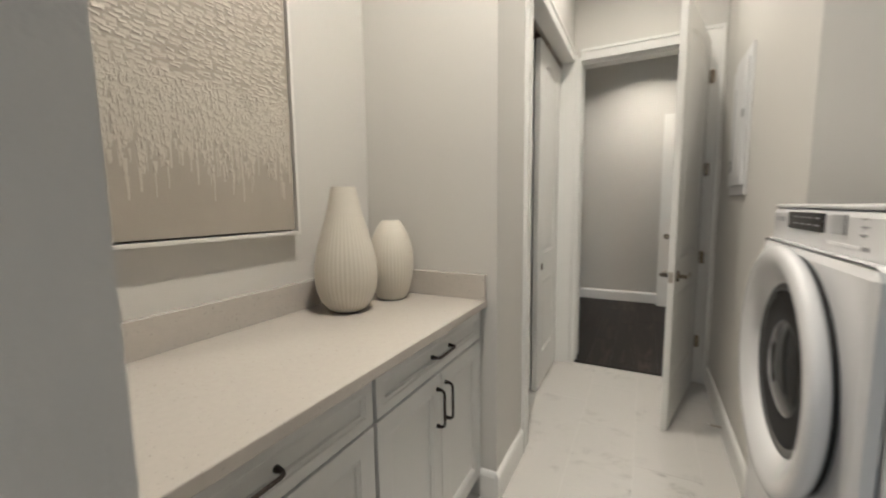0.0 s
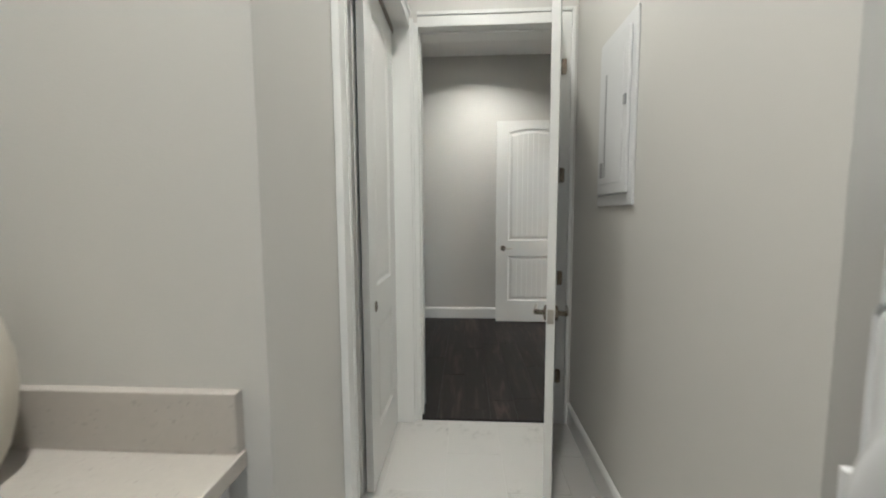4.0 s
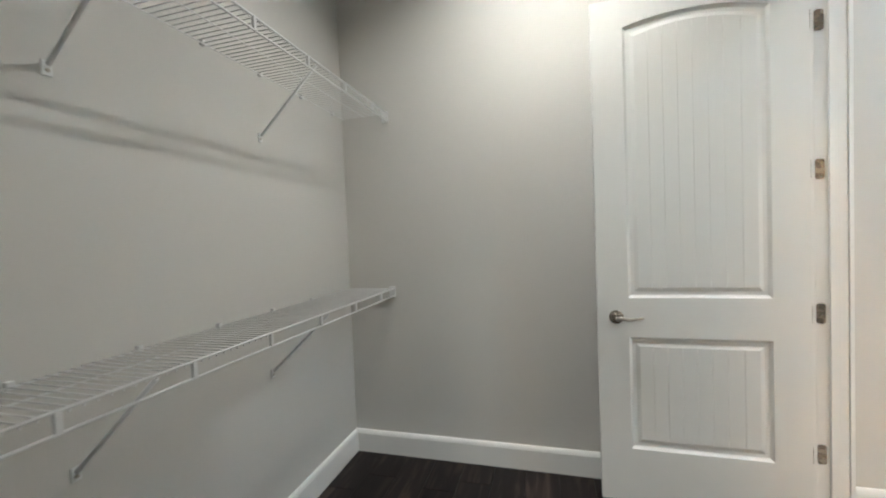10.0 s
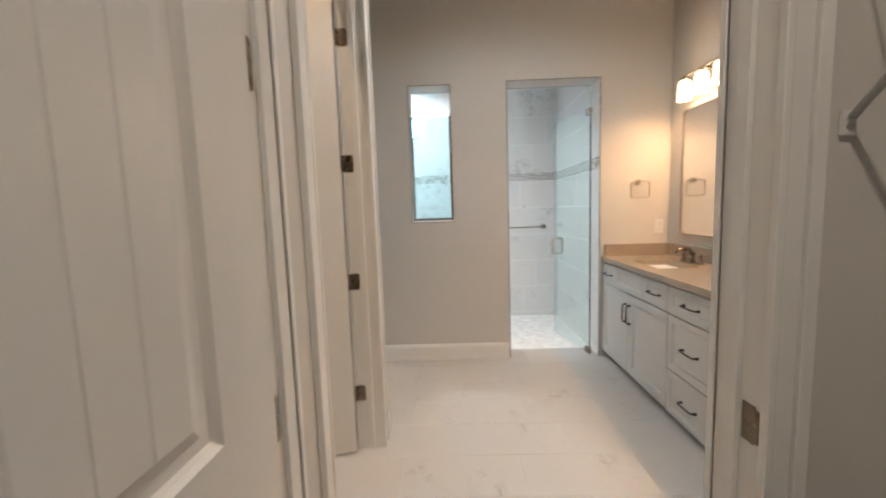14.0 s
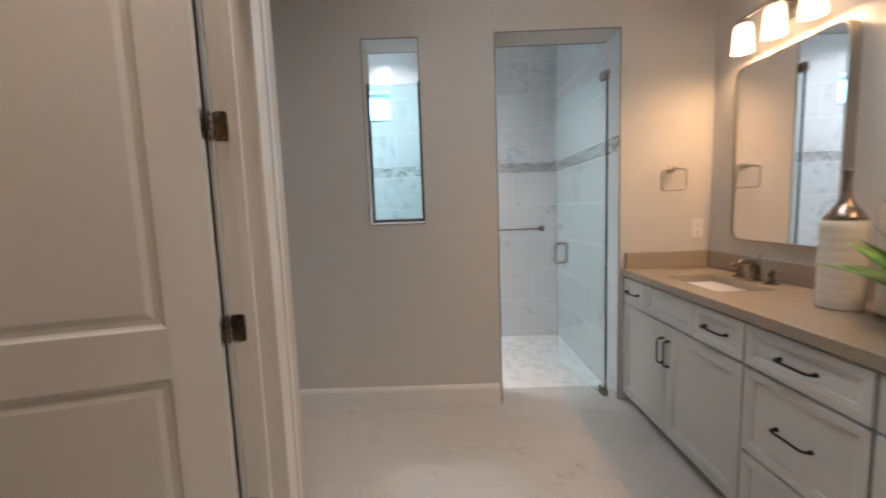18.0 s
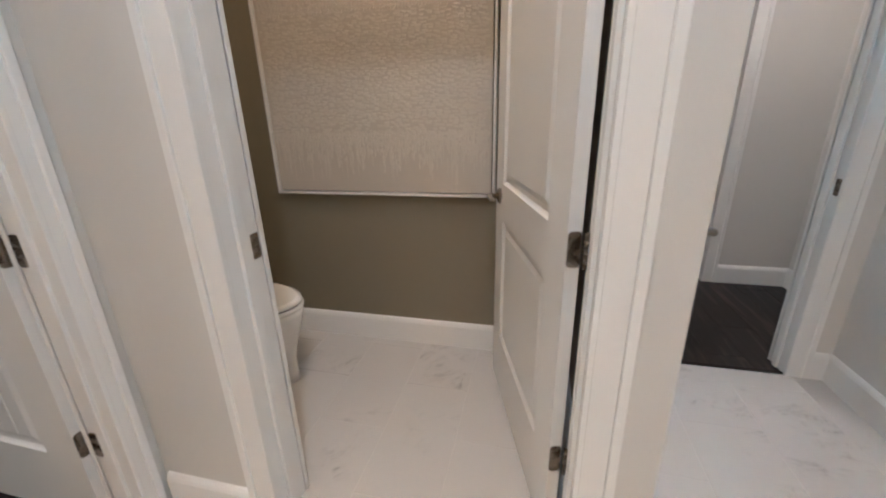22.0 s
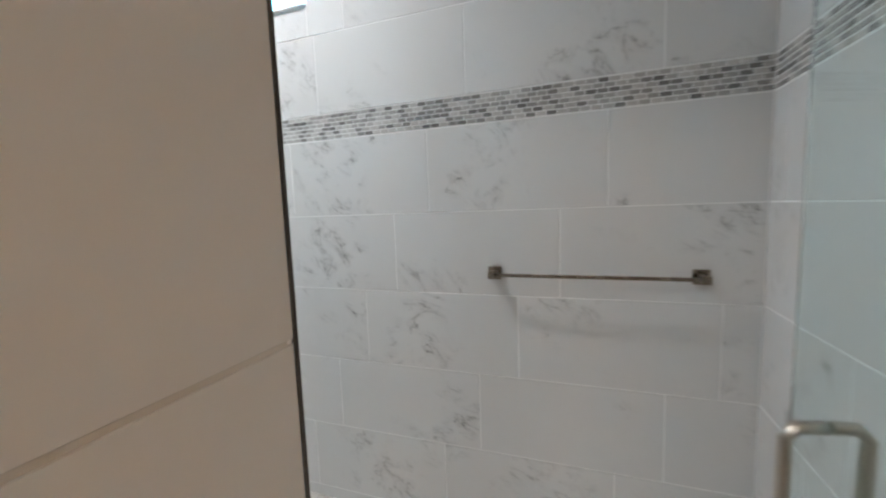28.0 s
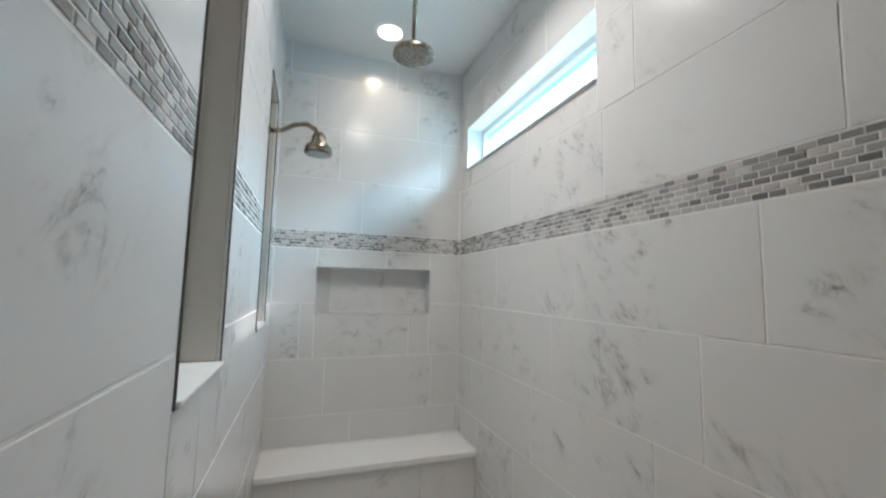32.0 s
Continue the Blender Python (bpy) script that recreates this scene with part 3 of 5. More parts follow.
# bathroom
wall("wall_vanity", 1.24, 4.02, 1.70, 1.85, 0, CEIL, along="x")
wall("wall_toilet_south", 1.32, 2.785, 4.09, 4.22, 0, CEIL, [(1.727, 2.631, 0, 2.474)], along="x")
wall("wall_toilet_west", 0.58, 0.70, 4.22, 5.35, 0, CEIL, material=M_TAUPE, label="dark taupe painted plaster wall")
wall("wall_toilet_north", 0.70, 2.80, 5.225, 5.35, 0, CEIL, along="x", material=M_TAUPE, label="dark taupe painted plaster wall behind the picture")
wall("wall_partition", 2.735, 2.785, 4.22, 5.225, 0, CEIL)
wall("wall_toilet_east", 2.67, 2.735, 4.22, 5.225, 0, CEIL, material=M_TAUPE, label="dark taupe painted plaster wall behind the toilet room door")

wall("wall_hall_door", 2.785, XW - 0.0095, 5.28, 5.40, 0, CEIL, [(2.886, 3.739, 0, 2.419)], along="x")
wall("wall_shower_west", BATH_E, XW - 0.009, 1.85, 5.28, 0, CEIL, [(ENTRY[0] - 0.0016, ENTRY[1] + 0.0016, 0, ENTRY[2]), (*WIN_N[:2], *WIN_N[2:]), (*WIN_F[:2], *WIN_F[2:])])
LINER = [(ENTRY[0] - 0.004, ENTRY[1] + 0.004, 0, ENTRY[2] + 0.004), (WIN_N[0] - 0.004, WIN_N[1] + 0.004, WIN_N[2] - 0.004, WIN_N[3] + 0.004), (WIN_F[0] - 0.004, WIN_F[1] + 0.004, WIN_F[2] - 0.004, WIN_F[3] + 0.004)]
wall("wall_shower_lining", XW - 0.0085, XW - 0.0016, YS, YN, 0, SHOWER_CEIL, LINER, material=M_GROUT, label="pale grout bed behind the shower tiles")
wall("wall_shower_south", XW - 0.009, XE + 0.0016, YS - 0.14, YS - 0.0016, 0, CEIL, along="x", material=M_GROUT, label="pale grouted marble tile shower wall")
wall("wall_shower_north", XW - 0.009, XE + 0.0016, YN + 0.0016, YN + 0.14, 0, CEIL, [(4.333, 5.026, 1.238, 1.517)], along="x", material=M_GROUT, label="pale grouted marble tile shower wall with a niche")
structure("wall_niche_back", boxes((4.30, 5.05, YN + 0.10, YN + 0.135, 1.20, 1.54)), M_TILE, "marble tiled back of the shower niche")
wall("wall_shower_east", XE + 0.0016, XE + 0.19, YS - 0.14, YN + 0.14, 0, CEIL, [OUT_WIN], material=M_GROUT, label="pale grouted marble tile shower wall with a high window")
# hall and second closet beyond the far door
wall("wall_hall_west", 1.88, 2.00, 5.40, 6.45, 0, CEIL)
wall("wall_hall_east", 4.30, 4.42, 5.36, 6.45, 0, CEIL)
wall("wall_hall_north", 1.88, 4.42, 6.45, 6.57, 0, CEIL, [(2.881, 3.774, 0, 2.474)], along="x")
wall("wall_far_closet_west", 1.88, 2.00, 6.57, 10.7, 0, CEIL, material=M_WALL)
wall("wall_far_closet_east", 5.00, 5.12, 6.57, 10.7, 0, CEIL)
wall("wall_far_closet_south", 4.42, 5.12, 6.45, 6.57, 0, CEIL, along="x")
wall("wall_far_closet_north", 1.88, 5.12, 10.7, 10.82, 0, CEIL, along="x")

structure("ceiling", boxes((-1.4, 5.45, -4.15, 10.9, CEIL, CEIL + 0.12)), M_CEIL, "flat white painted plaster ceiling", "ceiling")
structure("ceiling_shower", boxes((XW, XE, YS, YN, SHOWER_CEIL, SHOWER_CEIL + 0.1)), M_CEIL, "lower white painted ceiling over the shower", "ceiling")
structure("ground", boxes((-300, 300, -300, 300, -0.40, -0.30)), shader("outside_ground", (0.16, 0.17, 0.10), 0.9, spread=0.3, scale=0.5), "pale green ground outside the house", "ground")

# baseboards
B = baseboard
B((-0.478, -0.14), (-0.4055, -0.14), (0, -1))
B((-0.405, -0.156), (-0.405, 0.267), (1, 0))
B((0.60, -0.06), (0.60, 1.66), (-1, 0))
B((-1.140, 4.165), (1.14, 4.165), (0, -1))
B((-1.140, 1.86), (-1.140, 4.149), (1, 0))
B((1.20, 1.86), (1.20, 3.085), (-1, 0))
B((1.336, 4.09), (1.661, 4.09), (0, -1))
B((1.32, 2.42), (1.32, 3.085), (1, 0))
B((2.698, 4.09), (2.785, 4.09), (0, -1))
B((2.785, 4.074), (2.785, 5.28), (1, 0))
B((BATH_E, 3.208), (BATH_E, 5.28), (-1, 0))
B((0.70, 5.225), (2.67, 5.225), (0, -1), 0.15)
B((0.70, 4.22), (0.70, 5.209), (1, 0), 0.15)
B((2.67, 4.36), (2.67, 5.209), (-1, 0), 0.15)
B((3.80, 5.28), (3.870, 5.28), (0, -1))
B((3.84, 6.45), (4.30, 6.45), (0, -1))
B((4.30, 5.40), (4.30, 6.434), (-1, 0))
B((2.0, 10.7), (5.0, 10.7), (0, -1))

# doorways
jamb("x", -0.585, -0.405, 0.335, 1.612, 2.44, None)
casing("x", -0.405, 1, 0.335, 1.612, 2.44, 0.085, right=False)
casing("x", -0.405, 1, 0.335, 1.612, 2.44, 0.048, left=False, head=False)
jamb("y", 1.66, 1.86, -0.350, 0.497, 2.455, 1.72)
casing("y", 1.66, -1, -0.350, 0.497, 2.455, 0.085, left=False)
casing("y", 1.66, -1, -0.350, 0.497, 2.455, 0.048, right=False, head=False)
casing("y", 1.86, 1, -0.350, 0.497, 2.455)
jamb("x", 1.20, 1.32, 3.143, 3.998, 2.455, 1.25)
casing("x", 1.20, -1, 3.143, 3.998, 2.455, 0.062)
casing("x", 1.32, 1, 3.143, 3.998, 2.455, 0.058)
jamb("y", 4.09, 4.22, 1.746, 2.612, 2.455, 4.135)
casing("y", 4.09, -1, 1.746, 2.612, 2.455)
casing("y", 4.22, 1, 1.746, 2.612, 2.455)
jamb("y", 5.28, 5.40, 2.905, 3.720, 2.40, 5.335)
casing("y", 5.28, -1, 2.905, 3.720, 2.40)
casing("y", 5.40, 1, 2.905, 3.720, 2.40)
jamb("y", 6.45, 6.57, 2.90, 3.755, 2.455, None)
casing("y", 6.45, -1, 2.90, 3.755, 2.455)
solid("strike_plate", boxes((-0.350, -0.3475, 1.79, 1.82, 0.885, 0.955)), M_DARKNICKEL, "small aged nickel strike plate set in the door jamb", "strike plate")
solid("strike_plate", boxes((1.215, 1.243, 3.143, 3.1455, 0.885, 0.955), (1.205, 1.215, 3.142, 3.146, 0.89, 0.95)), M_DARKNICKEL, "aged nickel strike plate set in the closet door jamb", "strike plate")
solid("strike_plate", boxes((1.746, 1.7485, 4.186, 4.214, 0.885, 0.955)), M_DARKNICKEL, "aged nickel strike plate set in the toilet door jamb", "strike plate")
solid("strike_plate", boxes((3.7175, 3.72, 5.285, 5.315, 0.885, 0.955)), M_DARKNICKEL, "aged nickel strike plate set in the far door jamb", "strike plate")

# doors
panel_door("door_1", "open white two-panel laundry door with nickel levers", (0.500, 1.634, 0), -103.3, 0.850, face_leaf=(0.502, 0.532, 1.632, 1.6375))
panel_door("door_2", "open white arched two-panel closet door with plank grooves", (1.188, 3.971, 0), 179.4, 0.865, grooves=8, hinge_side=-1, face_leaf=(1.203, 1.236, 3.9945, 3.9975), gap=0.014)
panel_door("door_3", "open white arched two-panel toilet room door", (2.561, 4.216, 0), 106.3, 0.855, hinge_side=-1, jamb_leaf=2.6115, upper=(0.965, 2.282), gap=0.010)
panel_door("door_4", "open white arched two-panel door to the hall", (2.912, 5.262, 0), -89.0, 0.815, h=2.385, hinge_side=-1)
for k, (dx, y1, sw) in enumerate(((-0.498, 1.610, 0.655), (-0.547, 1.604, 0.672))):
    s = thing(f"door_{5 + k}", "white two-panel sliding door of the linen closet, pushed aside", "sliding door", (dx, y1, 0), -90, kind="structure")
    part("slab", _lifted(door_slab(sw, 2.400, stile=0.148, lower=(0.24, 0.79), upper=(0.975, 2.255)), 0.014), M_DOOR, s)
    if k == 0:
        bm = bmesh.new()
        lathe(bm, [(0.027, 0.0015), (0.027, 0.003), (0.022, 0.003), (0.019, -0.006)], (0.545, 0, 0.895), 24, "y")
        part("flush_pull", bm, M_DARKNICKEL, s, "round aged nickel flush pull")
structure("trim", boxes((-0.585, -0.49, 0.335, 1.612, 2.43, 2.44), (-0.492, -0.488, 0.335, 1.612, 2.405, 2.44)), M_DARKNICKEL, "metal sliding door track under the closet head", "door track")

# floors (under the pieces that lie on them)
FLOOR_TILE = structure("floor_laundry", boxes((-1.2, 1.57, -4.12, 1.66, -0.12, -0.0012)), M_FGROUT, "marble-look porcelain tile floor with tight grey joints", "floor")
FLOOR_BATH = structure("floor_bathroom", boxes((1.30, XW, 1.70, 5.28, -0.12, -0.0012), (0.58, 1.30, 4.22, 5.35, -0.12, -0.0012)), M_FGROUT, "marble-look porcelain tile floor with tight joints", "floor")
FLOOR_WOOD = structure("floor_closet", boxes((-1.34, 1.30, 1.66, 4.25, -0.12, -0.006)), M_UNDER, "dark espresso wood-look plank floor", "floor")
FLOOR_HALL = structure("floor_hall", boxes((1.88, 5.12, 5.285, 10.82, -0.12, -0.006)), M_UNDER, "dark espresso wood-look plank floor", "floor")
FLOOR_SHOWER = structure("floor_shower", boxes((XW, XE + 0.1, YS - 0.1, YN + 0.1, -0.12, -0.0012)), M_GROUT, "pale stone mosaic shower floor", "floor")
structure("trim", boxes((-0.350, 0.497, 1.648, 1.668, -0.004, 0.006), bevel=0.002), M_UNDER, "dark floor transition strip in the doorway", "threshold")
structure("trim", boxes((1.285, 1.315, 3.143, 3.998, -0.004, 0.007), bevel=0.002), M_UNDER, "dark floor transition strip in the closet doorway", "threshold")
structure("trim", boxes((2.905, 3.720, 5.277, 5.297, -0.004, 0.006), bevel=0.002), M_UNDER, "dark floor transition strip at the far door", "threshold")

# ---------------------------------------------------------------- ceiling lights
# every row gets a fixture, the unseen added cans too
for cx, cy, cz, watts, tone, beam in CANS:
    c = thing("ceiling_light", "recessed round ceiling light with a white trim ring", "ceiling light", (cx, cy, cz), group="recessed ceiling lights")
    bm = bmesh.new()
    lathe(bm, [(0.068, -0.001), (0.070, -0.006), (0.088, -0.005), (0.092, -0.0005)], seg=32, cap=False)
    part("trim_ring", bm, M_TRIM, c)
    bm = bmesh.new()
    lathe(bm, [(0.069, -0.001), (0.069, -0.0035)], seg=32)
    part("lens", bm, M_LENS, c, "lit frosted lens")

# ---------------------------------------------------------------- laundry
COUNTER_Z = 0.93
solid("countertop", boxes((-1.078, -0.448, -2.55, -0.142, COUNTER_Z - 0.032, COUNTER_Z), bevel=0.003), M_QUARTZ, "speckled cream quartz laundry countertop with an eased edge", "countertop")
bs = thing("backsplash", "low cream quartz backsplash along the laundry counter", "backsplash", (0, 0, COUNTER_Z))
part("back_strip", boxes((-1.079, -1.057, -2.55, -0.142, 0.0005, 0.110), bevel=0.002), M_QUARTZ, bs)
part("end_strip", boxes((-1.056, -0.452, -0.164, -0.1415, 0.0005, 0.110), bevel=0.002), M_QUARTZ, bs)


def shaker(bm, a0, a1, z0, z1, face, rail=0.055, axis="x", out=1, t=0.02):
    """A framed cabinet front: rails and stiles round a recessed panel with a moulded step. a runs along the front."""
    def P(a, z, d):
        return bm.verts.new((face + out * d, a, z) if axis == "x" else (a, face + out * d, z))
    rings = []
    for inset, d in ((0, 0.0), (0, t - 0.002), (0.002, t), (rail, t), (rail + 0.004, t - 0.003), (rail + 0.013, t - 0.004), (rail + 0.017, t - 0.010)):
        rings.append([P(a, z, d) for a, z in ((a0 + inset, z0 + inset), (a1 - inset, z0 + inset), (a1 - inset, z1 - inset), (a0 + inset, z1 - inset))])
    for u, v in zip(rings, rings[1:]):
        for i in range(4):
            bm.faces.new((u[i], u[(i + 1) % 4], v[(i + 1) % 4], v[i]))
    bm.faces.new(rings[-1]), bm.faces.new(rings[0][::-1])
    return bm


def pull(parent, p, q, out, r=0.0048):
    """A slim bar pull from p to q, standing off along out, with flared feet."""
    p, q, n = Vector(p), Vector(q), Vector(out)
    d = (q - p).normalized()
    bm = bmesh.new()
    tube(bm, [p, p + n * 0.006, p + n * 0.018, p + n * 0.027 + d * 0.005, p + n * 0.030 + d * 0.016, q + n * 0.030 - d * 0.016, q + n * 0.027 - d * 0.005, q + n * 0.018, q + n * 0.006, q],
         [0.0085, 0.0075, 0.0052, r, r, r, r, 0.0052, 0.0075, 0.0085], 10)
    return part("pull", bm, M_BRONZE, parent, "slim dark bronze bar pull")


def laundry_cabinet(y0, y1):
    cab = thing("base_cabinet", "pale grey painted base cabinet with a drawer over two doors", "cabinet", (-0.78, (y0 + y1) / 2, 0), group="laundry base cabinets")
    oy = (y0 + y1) / 2
    h = (y1 - y0) / 2 - 0.002
    part("body", boxes((-0.295, 0.282, -h, h, 0.10, 0.896), (-0.295, 0.225, -h, h, 0.0, 0.10)), M_CAB, cab)
    f = 0.284
    g = 0.0035
    dr = part("drawer_front", shaker(bmesh.new(), -h + g, h - g, 0.760, 0.889, f, 0.030), M_CAB, cab)
    pull(dr, (f + 0.02, 0.065, 0.828), (f + 0.02, -0.065, 0.828), (1, 0, 0))
    for s in (-1, 1):
        a, b = (g / 2, h - g) if s > 0 else (-h + g, -g / 2)
        dd = part("door", shaker(bmesh.new(), a, b, 0.115, 0.752, f, 0.058), M_CAB, cab)
        py = s * 0.032
        pull(dd, (f + 0.02, py, 0.70), (f + 0.02, py, 0.565), (1, 0, 0))
    return cab


laundry_cabinet(-0.905, -0.150)
laundry_cabinet(-1.665, -0.909)
laundry_cabinet(-2.425, -1.669)
solid("cabinet_filler", boxes((-0.52, -0.499, -0.149, -0.1415, 0.10, 0.896)), M_CAB, "narrow pale grey cabinet filler strip at the wall", "filler strip")


def fluted_vase(at, profile, flutes, label):
    v = thing("vase", label, "vase", at, group="ceramic vases on the laundry counter")
    bm = bmesh.new()
    lathe(bm, profile, seg=flutes * 8, flute=0.0065, flutes=flutes, cap=False)
    bm.faces.new([w for w in bm.verts[: flutes * 8]][::-1])
    part("body", bm, M_VASE, v)
    r, h = profile[-1]
    bm = bmesh.new()
    lathe(bm, [(r - 0.004, h - 0.0005), (r - 0.006, h - 0.05), (0.01, h - 0.06)], seg=40)
    # shade of the hollow is painted: black lining in a cream vase
    part("inner_wall", bm, M_GAP, v, "inner wall painted black as the hollow's shade")
    return v


fluted_vase((-0.895, -0.525, COUNTER_Z), [(0.054, 0.0), (0.074, 0.010), (0.100, 0.044), (0.117, 0.095), (0.1215, 0.142), (0.1175, 0.195), (0.106, 0.253), (0.0895, 0.311), (0.073, 0.364), (0.061, 0.411), (0.0523, 0.453), (0.048, 0.477), (0.047, 0.483)], 44, "tall fluted cream ceramic vase standing on the counter")
fluted_vase((-0.848, -0.284, COUNTER_Z), [(0.054, 0.0), (0.0645, 0.010), (0.082, 0.051), (0.0936, 0.102), (0.098, 0.153), (0.0957, 0.199), (0.087, 0.245), (0.072, 0.291), (0.054, 0.325), (0.040, 0.343), (0.0355, 0.348)], 40, "shorter fluted cream ceramic vase beside a taller one")


def impasto(w, h, full, fade, seed):
    """Short ridged palette-knife dabs between the heights full, and vertical drips in the bands fade."""
    rnd = random.Random(seed)
    bm = bmesh.new()

    def wedge(x, z, a, b, t, slant, upright):
        # thick at one end, feathered at the other
        if upright:
            base = ((-a, b), (a, b), (a * 0.55, -b), (-a * 0.55, -b))
            ridge = ((-a * 0.5, -b * 0.35), (a * 0.5, -b * 0.35))
        else:
            base = ((-a, b + slant), (a, b - slant), (a, -b - slant), (-a, -b + slant))
            ridge = ((-a * 0.50, -b * 0.60 + slant), (a * 0.50, -b * 0.60 - slant))
        v = [bm.verts.new((x + p, 0, z + q)) for p, q in base] + [bm.verts.new((x + p, t, z + q)) for p, q in ridge]
        for f in ((0, 1, 5, 4), (1, 2, 5), (2, 3, 4, 5), (3, 0, 4)):
            bm.faces.new([v[i] for i in f])

    z = full[0]
    while z < full[1]:
        x = -w / 2 + rnd.uniform(0, 0.03)
        while x < w / 2 - 0.02:
            L = rnd.uniform(0.018, 0.034)
            edge = min(z - full[0], full[1] - z) / 0.08
            if rnd.random() < min(1.0, 0.35 + 0.5 * edge) and x + L < w / 2 - 0.003:
                wedge(x + L / 2, z + rnd.uniform(-0.0055, 0.0055), L / 2, rnd.uniform(0.0035, 0.0075), rnd.uniform(0.0003, 0.0026), rnd.uniform(-0.002, 0.0015), False)
            x += L * rnd.uniform(0.75, 1.15) + rnd.uniform(0.0, 0.012)
        z += 0.0125
    for lo, hi in fade:
        # ragged columns of small dabs that thin out, each trailing into a thin streak
        flip = -1 if lo > full[1] - 0.1 else 1
        x = -w / 2 + 0.010
        while x < w / 2 - 0.010:
            reach = (hi - lo) * rnd.betavariate(2.2, 1.6)
            u = 0.0
            while u < reach:
                if rnd.random() < 1.0 - 0.5 * u / (hi - lo):
                    z = hi - u if flip > 0 else lo + u
                    wedge(x + rnd.uniform(-0.003, 0.003), z, rnd.uniform(0.003, 0.0075), rnd.uniform(0.007, 0.020), rnd.uniform(0.0005, 0.0022), 0, True)
                u += rnd.uniform(0.010, 0.026)
            if rnd.random() < 0.45:
                tail = rnd.uniform(0.02, 0.06)
                wedge(x, hi - reach - tail * 0.6 if flip > 0 else lo + reach + tail * 0.6, rnd.uniform(0.002, 0.005), tail, 0.0004, 0, True)
            x += rnd.uniform(0.006, 0.013)
    return bm


def framed_art(name, w, h, label, at, turn, paint, canvas, full, fade, seed, depth=0.045):
    """A canvas in a thin tray frame; x runs along the wall, y faces out."""
    a = thing(name, label, "picture", at, turn)
    t, d = 0.012, depth
    for nm, r in (("frame_side", (-w / 2, -w / 2 + t, 0, d, 0, h)), ("frame_side", (w / 2 - t, w / 2, 0, d, 0, h)), ("frame_bottom", (-w / 2 + t, w / 2 - t, 0, d, 0, t)), ("frame_top", (-w / 2 + t, w / 2 - t, 0, d, h - t, h))):
        part(nm, boxes(r, bevel=0.0012), M_FRAME, a, "white painted wood")
    part("back_board", boxes((-w / 2 + t, w / 2 - t, 0.001, 0.008, t, h - t)), M_GAP, a, "dark backing board")
    part("canvas", boxes((-w / 2 + t + 0.007, w / 2 - t - 0.007, 0.008, d - 0.008, t + 0.007, h - t - 0.007), bevel=0.002), canvas, a, "bare taupe canvas")
    bm = impasto(w - 2 * t - 0.022, h, full, fade, seed)
    bmesh.ops.translate(bm, verts=bm.verts, vec=(0, d - 0.0078, 0))
    tagged(part("impasto", bm, paint, a, "thick cream palette-knife dabs and drips"), kind="stuff")
    return a


framed_art("wall_picture", 1.22, 1.20, "large framed cream impasto painting above the counter", (-1.08, -1.225, 1.235), -90, M_ART1, M_CANVAS, (0.385, 1.16), ((0.17, 0.36), (0.25, 0.44), (0.30, 0.47)), 21)
framed_art("wall_picture", 1.17, 1.20, "large white-framed cream textured painting on a taupe wall", (1.71, 5.225, 0.865), 180, M_ART2, M_CANVAS2, (0.27, 0.88), ((0.10, 0.30), (0.84, 1.08)), 22)


def outlet(at, turn, label, kind="outlet"):
    o = thing("wall_outlet" if kind == "outlet" else "light_switch", label, "wall outlet" if kind == "outlet" else "light switch", at, turn)
    part("cover_plate", boxes((-0.036, 0.036, 0.0, 0.006, -0.058, 0.058), bevel=0.002), M_PLASTIC, o)
    if kind == "outlet":
        for z in (-0.021, 0.021):
            bm = bmesh.new()
            lathe(bm, [(0.0165, 0.0062), (0.0165, 0.0078)], (0, 0, z), 20, "y")
            s = part("socket", bm, M_PLASTIC, o)
            part("slot", boxes((-0.0075, -0.0052, 0.0078, 0.0083, z - 0.002, z + 0.008), (0.0052, 0.0075, 0.0078, 0.0083, z - 0.002, z + 0.007), (-0.002, 0.002, 0.0078, 0.0083, z - 0.011, z - 0.007)), M_SLOT, s, "dark slots")
    else:
        part("rocker", boxes((-0.016, 0.016, 0.0062, 0.0095, -0.033, 0.033), bevel=0.002), M_PLASTIC, o)
    return o


outlet((-1.08, -1.595, 1.155), -90, "white duplex wall outlet under the painting")
outlet((BATH_E, 1.935, 1.118), 90, "white duplex wall outlet beside the vanity")
outlet((1.20, 2.905, 1.130), 90, "white rocker light switch on the closet wall", "switch")

# breaker panel
pn = thing("breaker_panel", "white steel electrical breaker panel with a hinged door", "breaker panel", (0.60, 1.0, 1.375), 90)
part("flange", boxes((-0.20, 0.20, 0.0005, 0.012, 0, 0.755), bevel=0.004), M_PANEL, pn)
pd = part("door", boxes((-0.165, 0.165, 0.0125, 0.026, 0.05, 0.70), bevel=0.006), M_PANEL, pn)
part("raised_field", boxes((-0.12, 0.13, 0.0262, 0.029, 0.10, 0.65), bevel=0.0012), M_PANEL, pd)
part("latch", boxes((-0.155, -0.135, 0.0265, 0.034, 0.40, 0.44), bevel=0.002), M_GREYMARK, pd, "grey sliding latch")
part("louvre", boxes(*[(0.060, 0.078, 0.0292, 0.0305, 0.13 + 0.012 * i, 0.138 + 0.012 * i) for i in range(38)]), M_GREYMARK, pd, "row of small stamped slots")
part("rating_label", boxes((0.088, 0.125, 0.0292, 0.0298, 0.13, 0.20)), M_GREYMARK, pd, "small printed label")
ds = thing("door_stop", "small spring door stop on the baseboard", "door stop", (0.584, 0.922, 0.045), 0)
bm = bmesh.new()
tube(bm, [(0, 0, 0), (-0.055, 0, 0)], 0.006, 10)
part("spring", bm, M_NICKEL, ds)
bm = bmesh.new()
